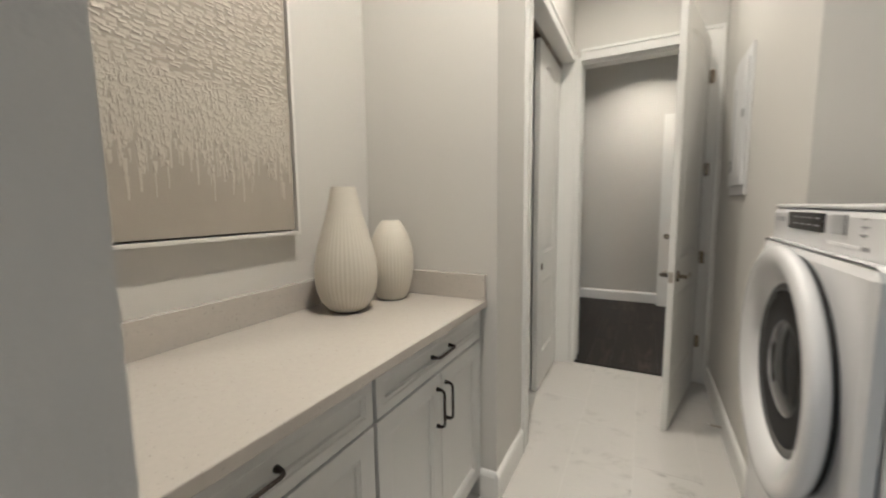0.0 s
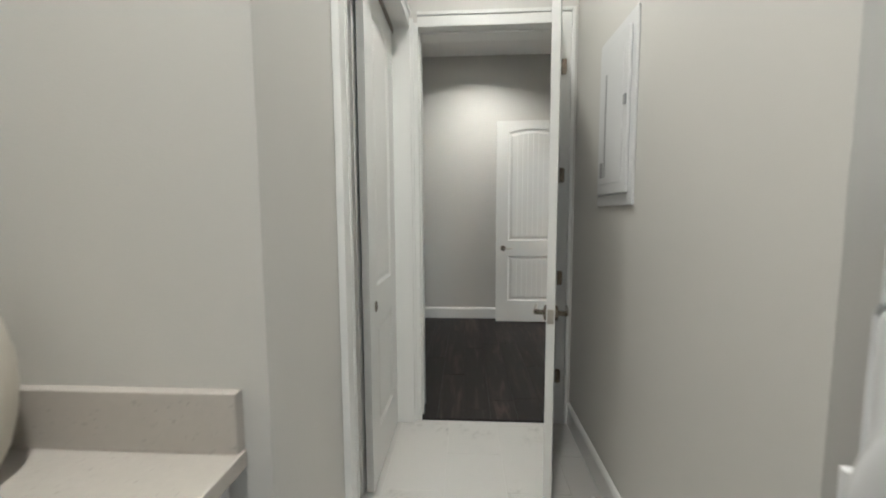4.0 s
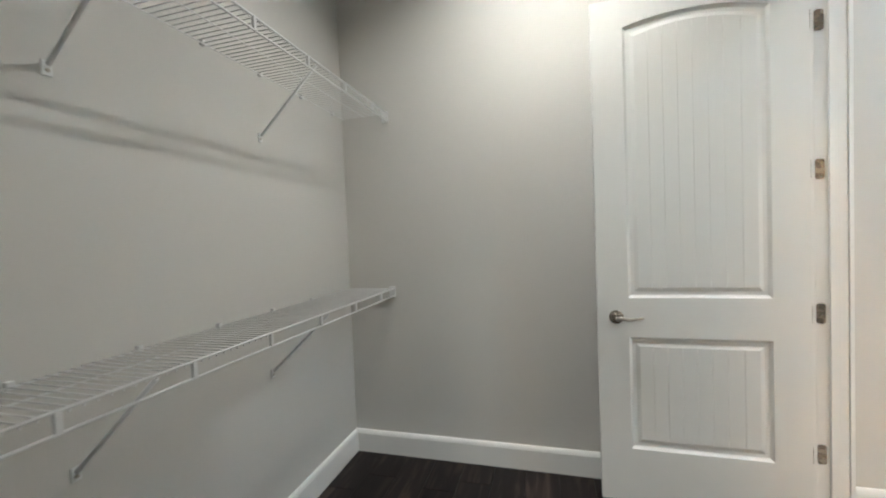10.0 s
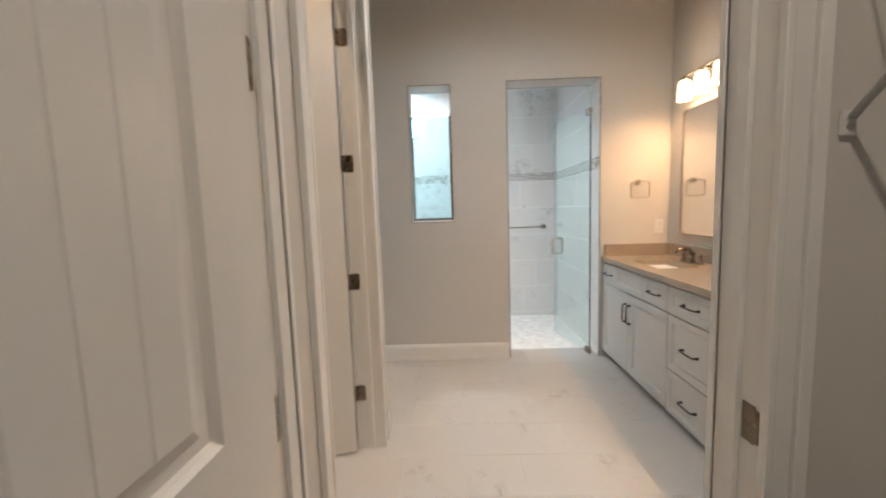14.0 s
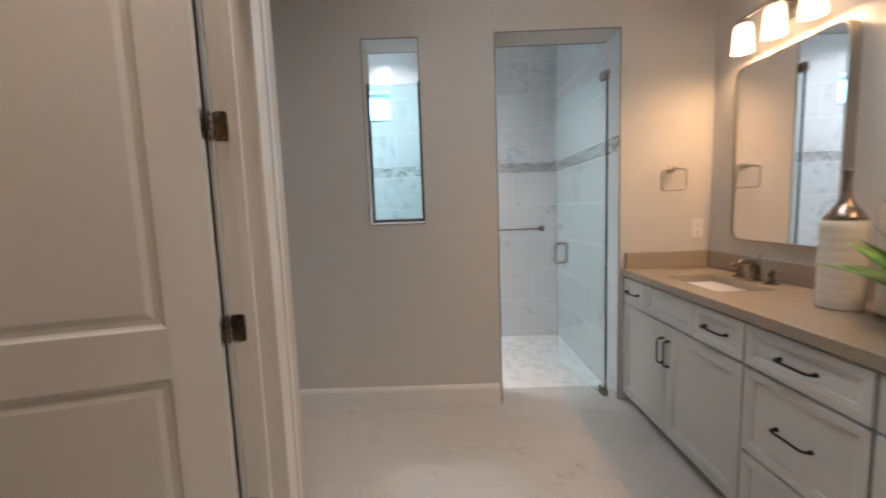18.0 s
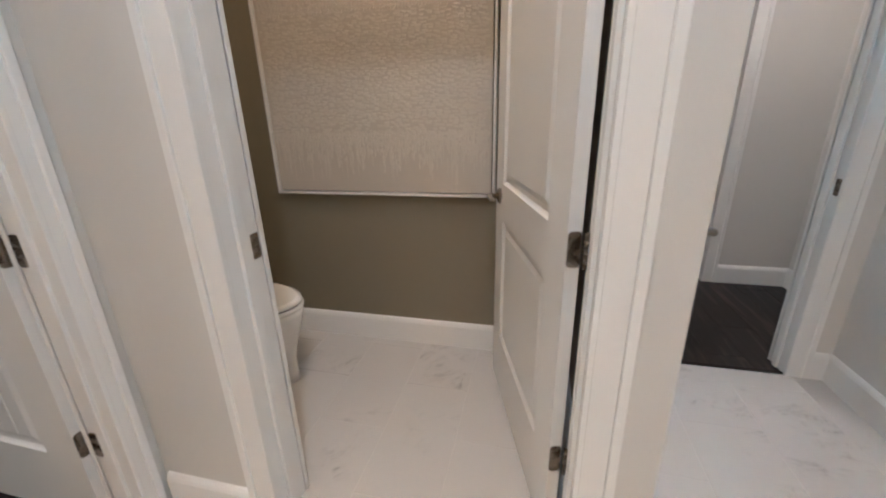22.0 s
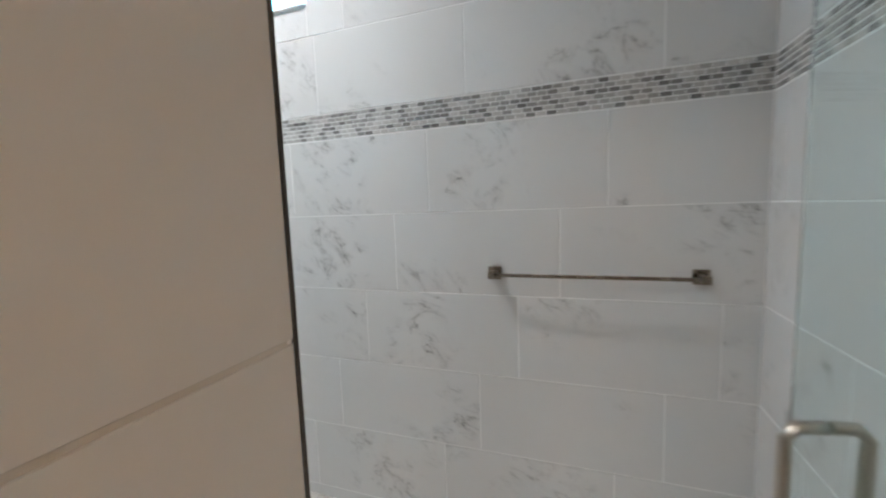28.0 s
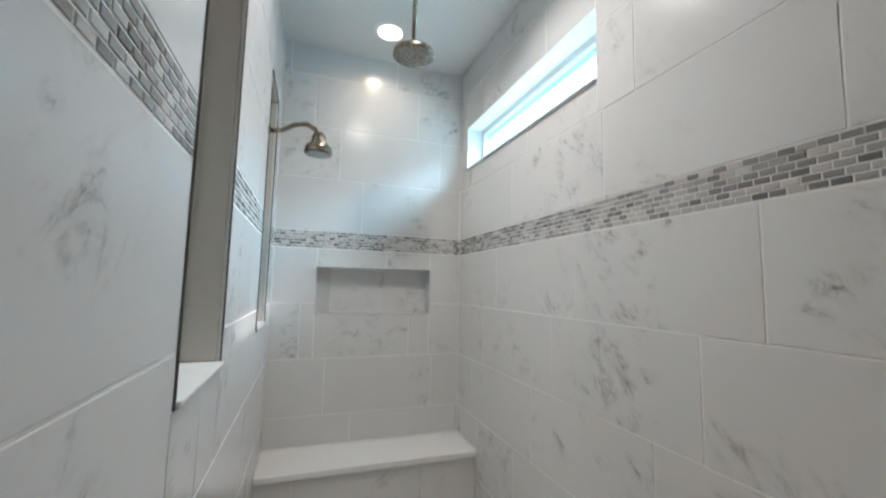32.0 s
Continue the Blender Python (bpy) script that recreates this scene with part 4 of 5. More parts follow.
tube(bm, [(-0.055, 0, 0), (-0.070, 0, 0)], 0.009, 10)
part("rubber_tip", bm, M_PLASTIC, ds)

# washer on a pedestal, facing the passage
wa = thing("washing_machine", "white front-loading washing machine with a dark round door", "washing machine", (0.48, -0.585, 0))
bm = bmesh.new()
box(bm, 0.0, 0.80, -0.343, 0.343, 0.345, 1.318, bevel=0.012)
part("cabinet_body", bm, M_WHITE, wa)
part("pedestal", boxes((0.01, 0.79, -0.343, 0.343, 0.0, 0.338), bevel=0.006), M_WHITE, wa, "white storage pedestal")
part("pedestal_drawer", boxes((-0.008, 0.0095, -0.33, 0.33, 0.03, 0.315), bevel=0.004), M_WHITE, wa)
part("top_panel", boxes((0.004, 0.80, -0.345, 0.345, 1.319, 1.330), bevel=0.004), M_WHITE, wa)
part("control_display", boxes((-0.004, 0.0, -0.03, 0.195, 1.270, 1.311), bevel=0.0015), M_BLACK, wa, "glossy black touch control strip")
for i in range(4):
    for z in (1.282, 1.298):
        part("key_legend", boxes((-0.0046, -0.0041, 0.125 - 0.045 * i, 0.150 - 0.045 * i, z, z + 0.003)), M_GREYMARK, wa, "faint grey key legend")
part("status_display", boxes((-0.004, 0.0, -0.130, -0.070, 1.272, 1.311), bevel=0.0015), M_GREYRING, wa, "grey status display")
for i in range(3):
    part("key_legend", boxes((-0.0012, -0.0002, -0.205, -0.185, 1.275 + 0.014 * i, 1.278 + 0.014 * i)), M_GREYMARK, wa, "faint grey key legend")
part("slogan_bar", boxes((-0.0012, 0.0, -0.19, -0.05, 1.250, 1.256)), M_PANEL, wa, "line of small grey print")
part("slogan_bar", boxes((-0.0012, 0.0, -0.215, -0.192, 1.249, 1.257)), M_GREYMARK, wa, "small dark print")
part("badge", boxes((-0.002, 0.0, 0.241, 0.308, 1.284, 1.297)), M_GREYMARK, wa, "small dark maker's badge")
WY = (0, 0.012, 0.955)
part("front_panel", boxes((-0.026, -0.0002, -0.322, 0.322, 0.366, 1.236), bevel=0.022), M_WHITE, wa)
bm = bmesh.new()
lathe(bm, [(0.262, -0.0255), (0.260, -0.036), (0.25, -0.038), (0.22, -0.038)], WY, 64, "x")
# solid black disc; its colour gives the recess behind the ring its shade
part("door_gasket", bm, M_GAP, wa, "black gasket disc painted as the shaded recess behind the door ring")
bm = bmesh.new()
lathe(bm, [(0.252, -0.034), (0.268, -0.038), (0.280, -0.048), (0.284, -0.059), (0.282, -0.067), (0.273, -0.072), (0.256, -0.074), (0.240, -0.071), (0.220, -0.059), (0.196, -0.044), (0.194, -0.036)], WY, 80, "x", cap=False)
dr = part("door_ring", bm, M_WHITE, wa)
bm = bmesh.new()
lathe(bm, [(0.196, -0.040), (0.188, -0.043), (0.160, -0.032), (0.134, -0.023), (0.128, -0.023)], WY, 72, "x", cap=False)
part("inner_ring", bm, M_BLACK, dr, "glossy black inner ring")
bm = bmesh.new()
lathe(bm, [(0.134, -0.023), (0.131, -0.030), (0.125, -0.030)], WY, 64, "x", cap=False)
part("trim_ring", bm, M_GREYRING, dr, "grey trim ring")
bm = bmesh.new()
lathe(bm, [(0.127, -0.024), (0.118, -0.034), (0.094, -0.045), (0.052, -0.053), (0.003, -0.056)], WY, 56, "x")
part("door_glass", bm, M_DARKGLASS, dr, "dark domed glass")
part("door_hinge", boxes((-0.045, -0.002, 0.305, 0.325, 0.88, 1.01), bevel=0.004), M_WHITE, wa, "white plastic hinge cover")

# ---------------------------------------------------------------- wire shelving
def wire_deck(bm, L, depth, lip=0.028, pitch=0.0254, r=0.0016, open_front=False):
    """Cross wires every inch that bend down at the front, on long rods; x along the wall, y out from it."""
    n = int(L / pitch)
    for i in range(n + 1):
        x = (L - n * pitch) / 2 + i * pitch
        box(bm, x - r, x + r, 0.012, depth, -r, r)
        box(bm, x - r, x + r, depth - r, depth + r, -0.010 if open_front else -lip, -r)
    for y, z in ((0.014, -0.004), (depth * 0.5, -0.004)):
        tube(bm, [(0, y, z), (L, y, z)], 0.0026, 5)
    return bm


def wire_shelf(at, turn, L, depth, label, braces=(), ends=(), group="wire closet shelves", brace_drop=0.29, lip=0.032, open_front=False):
    s = thing("wire_shelf", label, "wire shelf", at, turn, group=group)
    tagged(part("wire_deck", wire_deck(bmesh.new(), L, depth, lip, open_front=open_front), M_WIRE, s), kind="stuff")
    for z in (0.0, -lip):
        bm = bmesh.new()
        tube(bm, [(0, depth + 0.002, z), (L, depth + 0.002, z)], 0.0042, 8)
        part("front_rod", bm, M_WIRE, s)
    for x in braces:
        bm = bmesh.new()
        tube(bm, [(x, depth - 0.002, -0.010), (x, 0.010, -brace_drop)], 0.0062, 8)
        br = part("support_brace", bm, M_WIRE, s, "diagonal white steel brace")
        part("brace_foot", boxes((x - 0.012, x + 0.012, 0.0005, 0.006, -brace_drop - 0.028, -brace_drop + 0.012), bevel=0.002), M_WIRE, br)
        bm = bmesh.new()
        lathe(bm, [(0.005, 0.006), (0.005, 0.009)], (x, 0, -brace_drop - 0.014), 10, "y")
        part("screw", bm, M_NICKEL, br)
    for x in ends:
        part("end_bracket", boxes((x - 0.007, x + 0.007, depth - 0.030, depth + 0.010, -lip - 0.010, 0.012), bevel=0.003), M_WIRE, s)
    k = 0.12
    while k < L:
        part("wall_clip", boxes((k - 0.008, k + 0.008, 0.0005, 0.018, -0.010, 0.010), bevel=0.002), M_WIRE, s)
        k += 0.30
    k = 0.2
    while k < L:
        part("lip_tie", boxes((k - 0.006, k + 0.006, depth - 0.003, depth + 0.007, -lip, 0.002)), M_WIRE, s)
        k += 0.30
    return s


wl = 2.290
wire_shelf((-1.140, 1.868 + wl, 2.100), -90, wl, 0.305, "long white wire shelf high on the closet wall", (0.735, 1.50, 2.23), (0.004,), brace_drop=0.275, lip=0.045, open_front=True)
wire_shelf((-1.140, 1.868 + wl, 1.040), -90, wl, 0.305, "long white wire shelf at waist height on the closet wall", (0.735, 1.50, 2.23), (0.004,), brace_drop=0.275, lip=0.045, open_front=True)
wire_shelf((1.20, 1.870, 1.738), 90, 1.185, 0.313, "white wire shelf on the closet wall beside the doorway", (0.08, 0.63, 1.168), (), brace_drop=0.30, lip=0.045, open_front=True)
# linen closet shelves and pole
for z in (1.855, 1.43, 1.045, 0.660, 0.30):
    wire_shelf((-1.20, 1.655, z), -90, 1.670, 0.405, "white wire linen shelf carried by a white pole", (), (), group="linen closet wire shelves", lip=0.026)
po = thing("shelf_pole", "slim white steel pole holding up the linen shelves", "shelf pole", (-0.788, 1.005, 0))
bm = bmesh.new()
tube(bm, [(0, 0, 0), (0, 0, 1.825)], 0.0125, 14)
part("pole", bm, M_WIRE, po)
bm = bmesh.new()
lathe(bm, [(0.015, 1.8255), (0.015, 1.838), (0.008, 1.845)], seg=14)
part("cap", bm, M_WIRE, po)
for z in (1.855, 1.43, 1.045, 0.660, 0.30):
    part("shelf_clip", boxes((-0.018, 0.0, -0.014, 0.014, z - 0.030, z + 0.010), bevel=0.002), M_WIRE, po)
wire_shelf((5.0, 10.7, 1.75), 180, 2.98, 0.305, "white wire shelf in the dark far closet", (), (), group="far closet shelf")

# ---------------------------------------------------------------- vanity
VF = 2.375         # plane of the cabinet bodies' front
VZ = 0.875
VLEFT, VRIGHT = 1.394, 3.884
SINKS = ((3.385, 2.155), (1.835, 2.155))


def vanity_unit(x0, x1, rows, label):
    """One vanity cabinet; rows are (kind, a, b, z0, z1, pulls) fronts."""
    cx = (x0 + x1) / 2
    v = thing("vanity_cabinet", label, "vanity cabinet", (cx, 2.11, 0), group="vanity cabinets")
    h = (x1 - x0) / 2 - 0.0015
    f = VF - 2.11
    part("body", boxes((-h, h, -0.258, f, 0.045, 0.834), (-h + 0.02, h - 0.02, -0.258, f - 0.05, 0.0, 0.045)), M_CAB, v)
    for kind, a, b, z0, z1, knob in rows:
        bm = shaker(bmesh.new(), a - cx + 0.0035, b - cx - 0.0035, z0, z1, f + 0.001, 0.030 if kind == "drawer_front" else 0.052, axis="y")
        fr = part(kind, bm, M_CAB, v)
        y = f + 0.021
        m = (a + b) / 2 - cx
        if knob == "mid":
            pull(fr, (m - 0.065, y, (z0 + z1) / 2), (m + 0.065, y, (z0 + z1) / 2), (0, 1, 0))
        elif knob in ("low", "high"):
            x = (a - cx + 0.030) if knob == "low" else (b - cx - 0.030)
            pull(fr, (x, y, 0.575), (x, y, 0.440), (0, 1, 0))
    return v


T0, T1, D0, D1 = 0.664, 0.822, 0.058, 0.652
vanity_unit(2.870, VRIGHT, [
    ("drawer_front", 2.870, 3.176, T0, T1, "mid"), ("drawer_front", 3.176, 3.620, T0, T1, ""), ("drawer_front", 3.620, VRIGHT, T0, T1, "mid"),
    ("door", 2.870, 3.395, D0, D1, "high"), ("door", 3.395, VRIGHT, D0, D1, "low")], "white framed vanity cabinet with doors under a sink")
vanity_unit(2.408, 2.867, [
    ("drawer_front", 2.408, 2.867, T0, T1, "mid"), ("drawer_front", 2.408, 2.867, 0.325, D1, "mid"), ("drawer_front", 2.408, 2.867, 0.050, 0.313, "mid")],
    "white framed vanity cabinet with a stack of three drawers")
vanity_unit(VLEFT, 2.405, [
    ("drawer_front", 2.097, 2.405, T0, T1, "mid"), ("drawer_front", 1.610, 2.097, T0, T1, ""), ("drawer_front", VLEFT, 1.610, T0, T1, "mid"),
    ("door", VLEFT, 1.866, D0, D1, "high"), ("door", 1.866, 2.405, D0, D1, "low")], "white framed vanity cabinet with doors under a sink")
solid("cabinet_filler", boxes((1.321, 1.392, 1.852, VF + 0.012, 0.0, 0.834)), M_CAB, "narrow white vanity filler strip at the wall", "filler strip")

SW, SD = 0.21, 0.135
bm = bmesh.new()
xs = sorted([1.321, 3.884] + [v for sx, sy in SINKS for v in (sx - SW, sx + SW)])
ys = (1.852, 2.155 - SD, 2.155 + SD, 2.408)
for i in range(5):
    for j in range(3):
        if j == 1 and i in (1, 3):
            continue
        box(bm, xs[i], xs[i + 1], ys[j], ys[j + 1], VZ - 0.040, VZ)
bmesh.ops.remove_doubles(bm, verts=bm.verts, dist=1e-5)
solid("countertop", bm, M_QUARTZ2, "long taupe quartz vanity countertop with two sink cut-outs", "countertop")
bs = thing("backsplash", "low taupe quartz backsplash round the vanity top", "backsplash", (0, 0, VZ))
part("back_strip", boxes((1.321, 3.884, 1.851, 1.872, 0.0005, 0.102), bevel=0.002), M_QUARTZ2, bs)
part("side_strip", boxes((3.862, 3.8845, 1.873, 2.390, 0.0005, 0.102), bevel=0.002), M_QUARTZ2, bs)
for sx, sy in SINKS:
    sk = thing("sink", "white undermount porcelain sink set in the vanity top", "sink", (sx, sy, VZ), group="vanity sinks")
    bm = bmesh.new()
    rings = []
    for k, z in ((1.03, -0.0405), (0.97, -0.0415), (0.955, -0.08), (0.90, -0.135), (0.72, -0.152), (0.12, -0.158)):
        ring = []
        for c in range(32):
            a = c * math.tau / 32
            q = 1 / (abs(math.cos(a)) ** 6 + abs(math.sin(a)) ** 6) ** (1 / 6)
            ring.append(bm.verts.new((math.cos(a) * q * SW * k, math.sin(a) * q * SD * k, z)))
        rings.append(ring)
    for u, w in zip(rings, rings[1:]):
        for c in range(32):
            bm.faces.new((u[c], u[(c + 1) % 32], w[(c + 1) % 32], w[c])).smooth = True
    bm.faces.new(rings[-1])
    part("bowl", bm, M_PORCELAIN, sk)
    bm = bmesh.new()
    lathe(bm, [(0.022, -0.1575), (0.022, -0.155), (0.012, -0.154)], seg=20)
    part("drain", bm, M_NICKEL, sk, "nickel drain")
    fa = thing("faucet", "brushed nickel widespread faucet with two lever handles", "faucet", (sx, 1.955, VZ + 0.0005), group="vanity faucets")
    bm = bmesh.new()
    box(bm, -0.026, 0.026, -0.026, 0.026, 0, 0.008, bevel=0.002)
    box(bm, -0.018, 0.018, -0.018, 0.018, 0.008, 0.075, bevel=0.004)
    tube(bm, [(0, -0.005, 0.070), (0, 0.02, 0.098), (0, 0.065, 0.104), (0, 0.105, 0.090), (0, 0.118, 0.070)], [0.017, 0.017, 0.015, 0.013, 0.012], 8)
    part("spout", bm, M_DARKNICKEL, fa)
    bm = bmesh.new()
    tube(bm, [(0, -0.022, 0.07), (0, -0.022, 0.125)], 0.003, 8)
    lathe(bm, [(0.006, 0.125), (0.006, 0.133)], (0, -0.022, 0), 10)
    part("lift_rod", bm, M_DARKNICKEL, fa)
    for s in (-1, 1):
        bm = bmesh.new()
        box(bm, s * 0.10 - 0.024, s * 0.10 + 0.024, -0.024, 0.024, 0, 0.007, bevel=0.002)
        tube(bm, [(s * 0.10, 0, 0.007), (s * 0.10, 0, 0.03), (s * 0.10, 0, 0.055)], [0.020, 0.013, 0.011], 8)
        box(bm, s * 0.10 - 0.012, s * 0.10 + 0.012, -0.012, 0.012, 0.052, 0.064, bevel=0.002)
        box(bm, s * 0.10 - (0.012 if s > 0 else 0.062), s * 0.10 + (0.062 if s > 0 else 0.012), -0.006, 0.006, 0.064, 0.071, bevel=0.002)
        part("handle", bm, M_DARKNICKEL, fa)


def rounded_frame(bm, w, h, r, t, y0, y1, seg=6):
    """A rounded rectangular hoop of width t between depths y0 and y1."""
    def ring(inset):
        pts = []
        for cx, cz, a0 in ((w / 2 - r, h - r, 0), (-w / 2 + r, h - r, 90), (-w / 2 + r, r, 180), (w / 2 - r, r, 270)):
            for k in range(seg + 1):
                a = radians(a0 + 90 * k / seg)
                pts.append((cx + (r - inset) * math.cos(a), cz + (r - inset) * math.sin(a)))
        return pts
    loops = [[bm.verts.new((x, y, z)) for x, z in ring(i)] for i, y in ((0, y0), (0, y1), (t, y1), (t, y0))]
    n = len(loops[0])
    for u, v in zip(loops, loops[1:] + loops[:1]):
        for k in range(n):
            bm.faces.new((u[k], u[(k + 1) % n], v[(k + 1) % n], v[k]))
    return ring(t - 0.0005)


for mx in (3.342, 1.850):
    mi = thing("wall_mirror", "tall rounded mirror in a thin brushed nickel frame", "mirror", (mx, 1.8505, 1.066), group="vanity mirrors")
    bm = bmesh.new()
    inner = rounded_frame(bm, 0.615, 0.935, 0.055, 0.008, 0.0, 0.048)
    part("frame", bm, M_NICKEL, mi)
    bm = bmesh.new()
    f = [bm.verts.new((x, 0.040, z)) for x, z in inner]
    b = [bm.verts.new((x, 0.034, z)) for x, z in inner]
    bm.faces.new(f), bm.faces.new(b[::-1])
    for k in range(len(f)):
        bm.faces.new((f[k], f[(k + 1) % len(f)], b[(k + 1) % len(f)], b[k]))
    part("mirror_glass", bm, M_MIRROR, mi, "silvered mirror glass")
    sc = thing("vanity_light", "three-shade nickel vanity light with lit frosted glass", "vanity light", (mx, 1.8505, 2.190), group="vanity lights")
    part("back_plate", boxes((-0.06, 0.06, 0.0, 0.020, -0.055, 0.055), bevel=0.004), M_NICKEL, sc)
    bm = bmesh.new()
    tube(bm, [(0, 0.02, 0.01), (0, 0.10, 0.03)], 0.009, 10)
    box(bm, -0.245, 0.245, 0.093, 0.107, 0.022, 0.036, bevel=0.002)
    part("arm", bm, M_NICKEL, sc)
    for s in (-1, 0, 1):
        bm = bmesh.new()
        lathe(bm, [(0.012, 0.022), (0.022, 0.012), (0.026, -0.006)], (s * 0.195, 0.10, 0), 20)
        part("cup", bm, M_NICKEL, sc)
        bm = bmesh.new()
        lathe(bm, [(0.036, -0.004), (0.042, -0.020), (0.050, -0.140), (0.047, -0.140), (0.038, -0.02)], (s * 0.195, 0.10, 0), 28, cap=False)
        part("shade", bm, M_SHADE, sc, "lit frosted glass shade")
    for s in (-1, 0, 1):
        lamp("vanity_lamp", "POINT", (mx + s * 0.195, 1.9505, 2.190 - 0.112), (mx, 1.95, 0), 14.5, (1.0, 0.55, 0.24), 0.030)

tr = thing("towel_ring", "square brushed nickel towel ring beside the mirror", "towel ring", (BATH_E, 2.115, 1.492), 90)
part("post", boxes((-0.022, 0.022, 0.0, 0.010, -0.022, 0.022), (-0.011, 0.011, 0.010, 0.058, -0.011, 0.011), bevel=0.003), M_NICKEL, tr)
bm = bmesh.new()
pts = []
for cx, cz, a0 in ((0.055, -0.02, 0), (-0.055, -0.02, 90), (-0.055, -0.11, 180), (0.055, -0.11, 270)):
    pts += [(cx + 0.02 * math.cos(radians(a0 + 30 * k)), 0.05, cz + 0.02 * math.sin(radians(a0 + 30 * k))) for k in range(4)]
tube(bm, pts + pts[:1], 0.0055, 8, cap=False)
part("ring", bm, M_NICKEL, tr)


def bottle_vase(at, h, r, label):
    b = thing("bottle_vase", label, "vase", at, group="bottle vases on the vanity")
    body = h * 0.66
    prof = [(r * 0.93, 0.0), (r, 0.006)]
    n = 9
    for k in range(n):
        z0 = 0.012 + (body - 0.03) * k / n
        z1 = 0.012 + (body - 0.03) * (k + 1) / n
        prof += [(r * 0.985, z0), (r * 1.01, z0 + (z1 - z0) * 0.3), (r * 1.01, z0 + (z1 - z0) * 0.75), (r * 0.985, z1 - 0.001)]
    prof += [(r * 0.9, body - 0.008)]
    bm = bmesh.new()
    lathe(bm, prof, seg=40)
    part("body", bm, M_STEM, b, "ribbed cream stoneware body")
    bm = bmesh.new()
    lathe(bm, [(r * 0.92, body - 0.008), (r * 0.84, body + 0.008), (r * 0.55, body + 0.035), (r * 0.30, body + 0.060), (r * 0.21, body + 0.085), (r * 0.19, h - 0.02), (r * 0.23, h - 0.004), (r * 0.22, h)], seg=32)
    part("neck", bm, M_DARKNICKEL, b, "brushed bronze metal neck")


bottle_vase((2.850, 2.060, VZ), 0.51, 0.068, "ribbed cream bottle vase with a metal neck")
bottle_vase((2.720, 1.965, VZ), 0.60, 0.072, "taller ribbed cream bottle vase with a metal neck")

# agave in a white pot
ag = thing("potted_plant", "green artificial agave in a low white pot on the vanity", "potted plant", (2.445, 2.150, VZ))
bm = bmesh.new()
lathe(bm, [(0.096, 0.0), (0.100, 0.004), (0.102, 0.092), (0.097, 0.095), (0.094, 0.080), (0.09, 0.07)], seg=48)
part("pot", bm, M_WHITE, ag, "round white pot")
rnd = random.Random(7)
for k in range(26):
    tier = k / 25
    ang = k * 2.399963 + rnd.uniform(-0.15, 0.15)
    tilt = radians(7 + 54 * (1 - tier) + rnd.uniform(-6, 6))
    L = 0.335 - 0.08 * tier + rnd.uniform(-0.02, 0.02)
    W = 0.060 - 0.014 * tier
    bm = bmesh.new()
    rows = []
    for j in range(9):
        u = j / 8
        w = W * (0.55 + 1.25 * u) * (1 - u) ** 0.75 * 1.5 if u > 0.02 else W * 0.7
        w = max(w, 0.0008)
        bend = tilt + 0.35 * u * math.sin(tilt)
        rad, z = math.sin(bend) * L * u + 0.012, math.cos(bend) * L * u + 0.08
        cx, cy = math.cos(ang), math.sin(ang)
        nx, ny, nz = -cx * math.cos(bend), -cy * math.cos(bend), math.sin(bend)
        th = 0.0045 * (1 - u) + 0.0008
        rows.append([bm.verts.new((cx * rad - cy * s * w + nx * c, cy * rad + cx * s * w + ny * c, z + nz * c)) for s, c in ((-1, 0.007 * (1 - u)), (0, th), (1, 0.007 * (1 - u)), (0, -th))])
    for u, v in zip(rows, rows[1:]):
        for i in range(4):
            bm.faces.new((u[i], u[(i + 1) % 4], v[(i + 1) % 4], v[i])).smooth = True
    bm.faces.new(rows[0][::-1]), bm.faces.new(rows[-1])
    part("leaf", bm, M_LEAF, ag)

# ---------------------------------------------------------------- toilet
to = thing("toilet", "white two-piece porcelain toilet with a closed lid", "toilet", (0.705, 4.770, 0))


def oval(bm, rows, seg=36):
    """Stacks egg-shaped rings: (centre x, half length, half width, z)."""
    rings = []
    for cx, a, b, z in rows:
        ring = []
        for k in range(seg):
            t = k * math.tau / seg
            sq = 1.0 - 0.10 * math.cos(t)
            ring.append(bm.verts.new((cx + a * math.cos(t), b * math.sin(t) * sq, z)))
        rings.append(ring)
    for u, v in zip(rings, rings[1:]):
        for k in range(seg):
            bm.faces.new((u[k], u[(k + 1) % seg], v[(k + 1) % seg], v[k])).smooth = True
    bm.faces.new(rings[0][::-1]), bm.faces.new(rings[-1])
    return bm


part("bowl", oval(bmesh.new(), [(0.42, 0.25, 0.115, 0.0), (0.42, 0.245, 0.11, 0.05), (0.43, 0.235, 0.10, 0.13), (0.44, 0.245, 0.125, 0.22), (0.455, 0.265, 0.165, 0.31), (0.46, 0.272, 0.182, 0.37), (0.46, 0.272, 0.184, 0.395)]), M_PORCELAIN, to)
part("seat", oval(bmesh.new(), [(0.465, 0.268, 0.182, 0.3985), (0.465, 0.274, 0.188, 0.403), (0.465, 0.274, 0.188, 0.413), (0.465, 0.268, 0.182, 0.417)]), M_PORCELAIN, to)
part("lid", oval(bmesh.new(), [(0.460, 0.262, 0.178, 0.4225), (0.460, 0.270, 0.186, 0.426), (0.460, 0.270, 0.186, 0.436), (0.460, 0.245, 0.165, 0.445)]), M_PORCELAIN, to)
# black filler stands for the shade in the slits round the seat
part("seat_shade_fill", oval(bmesh.new(), [(0.46, 0.262, 0.178, 0.395), (0.46, 0.262, 0.178, 0.4235)]), M_GAP, to, "black filler painted as shade under the lid")
part("tank", boxes((0.006, 0.19, -0.21, 0.21, 0.38, 0.74), bevel=0.02), M_PORCELAIN, to)
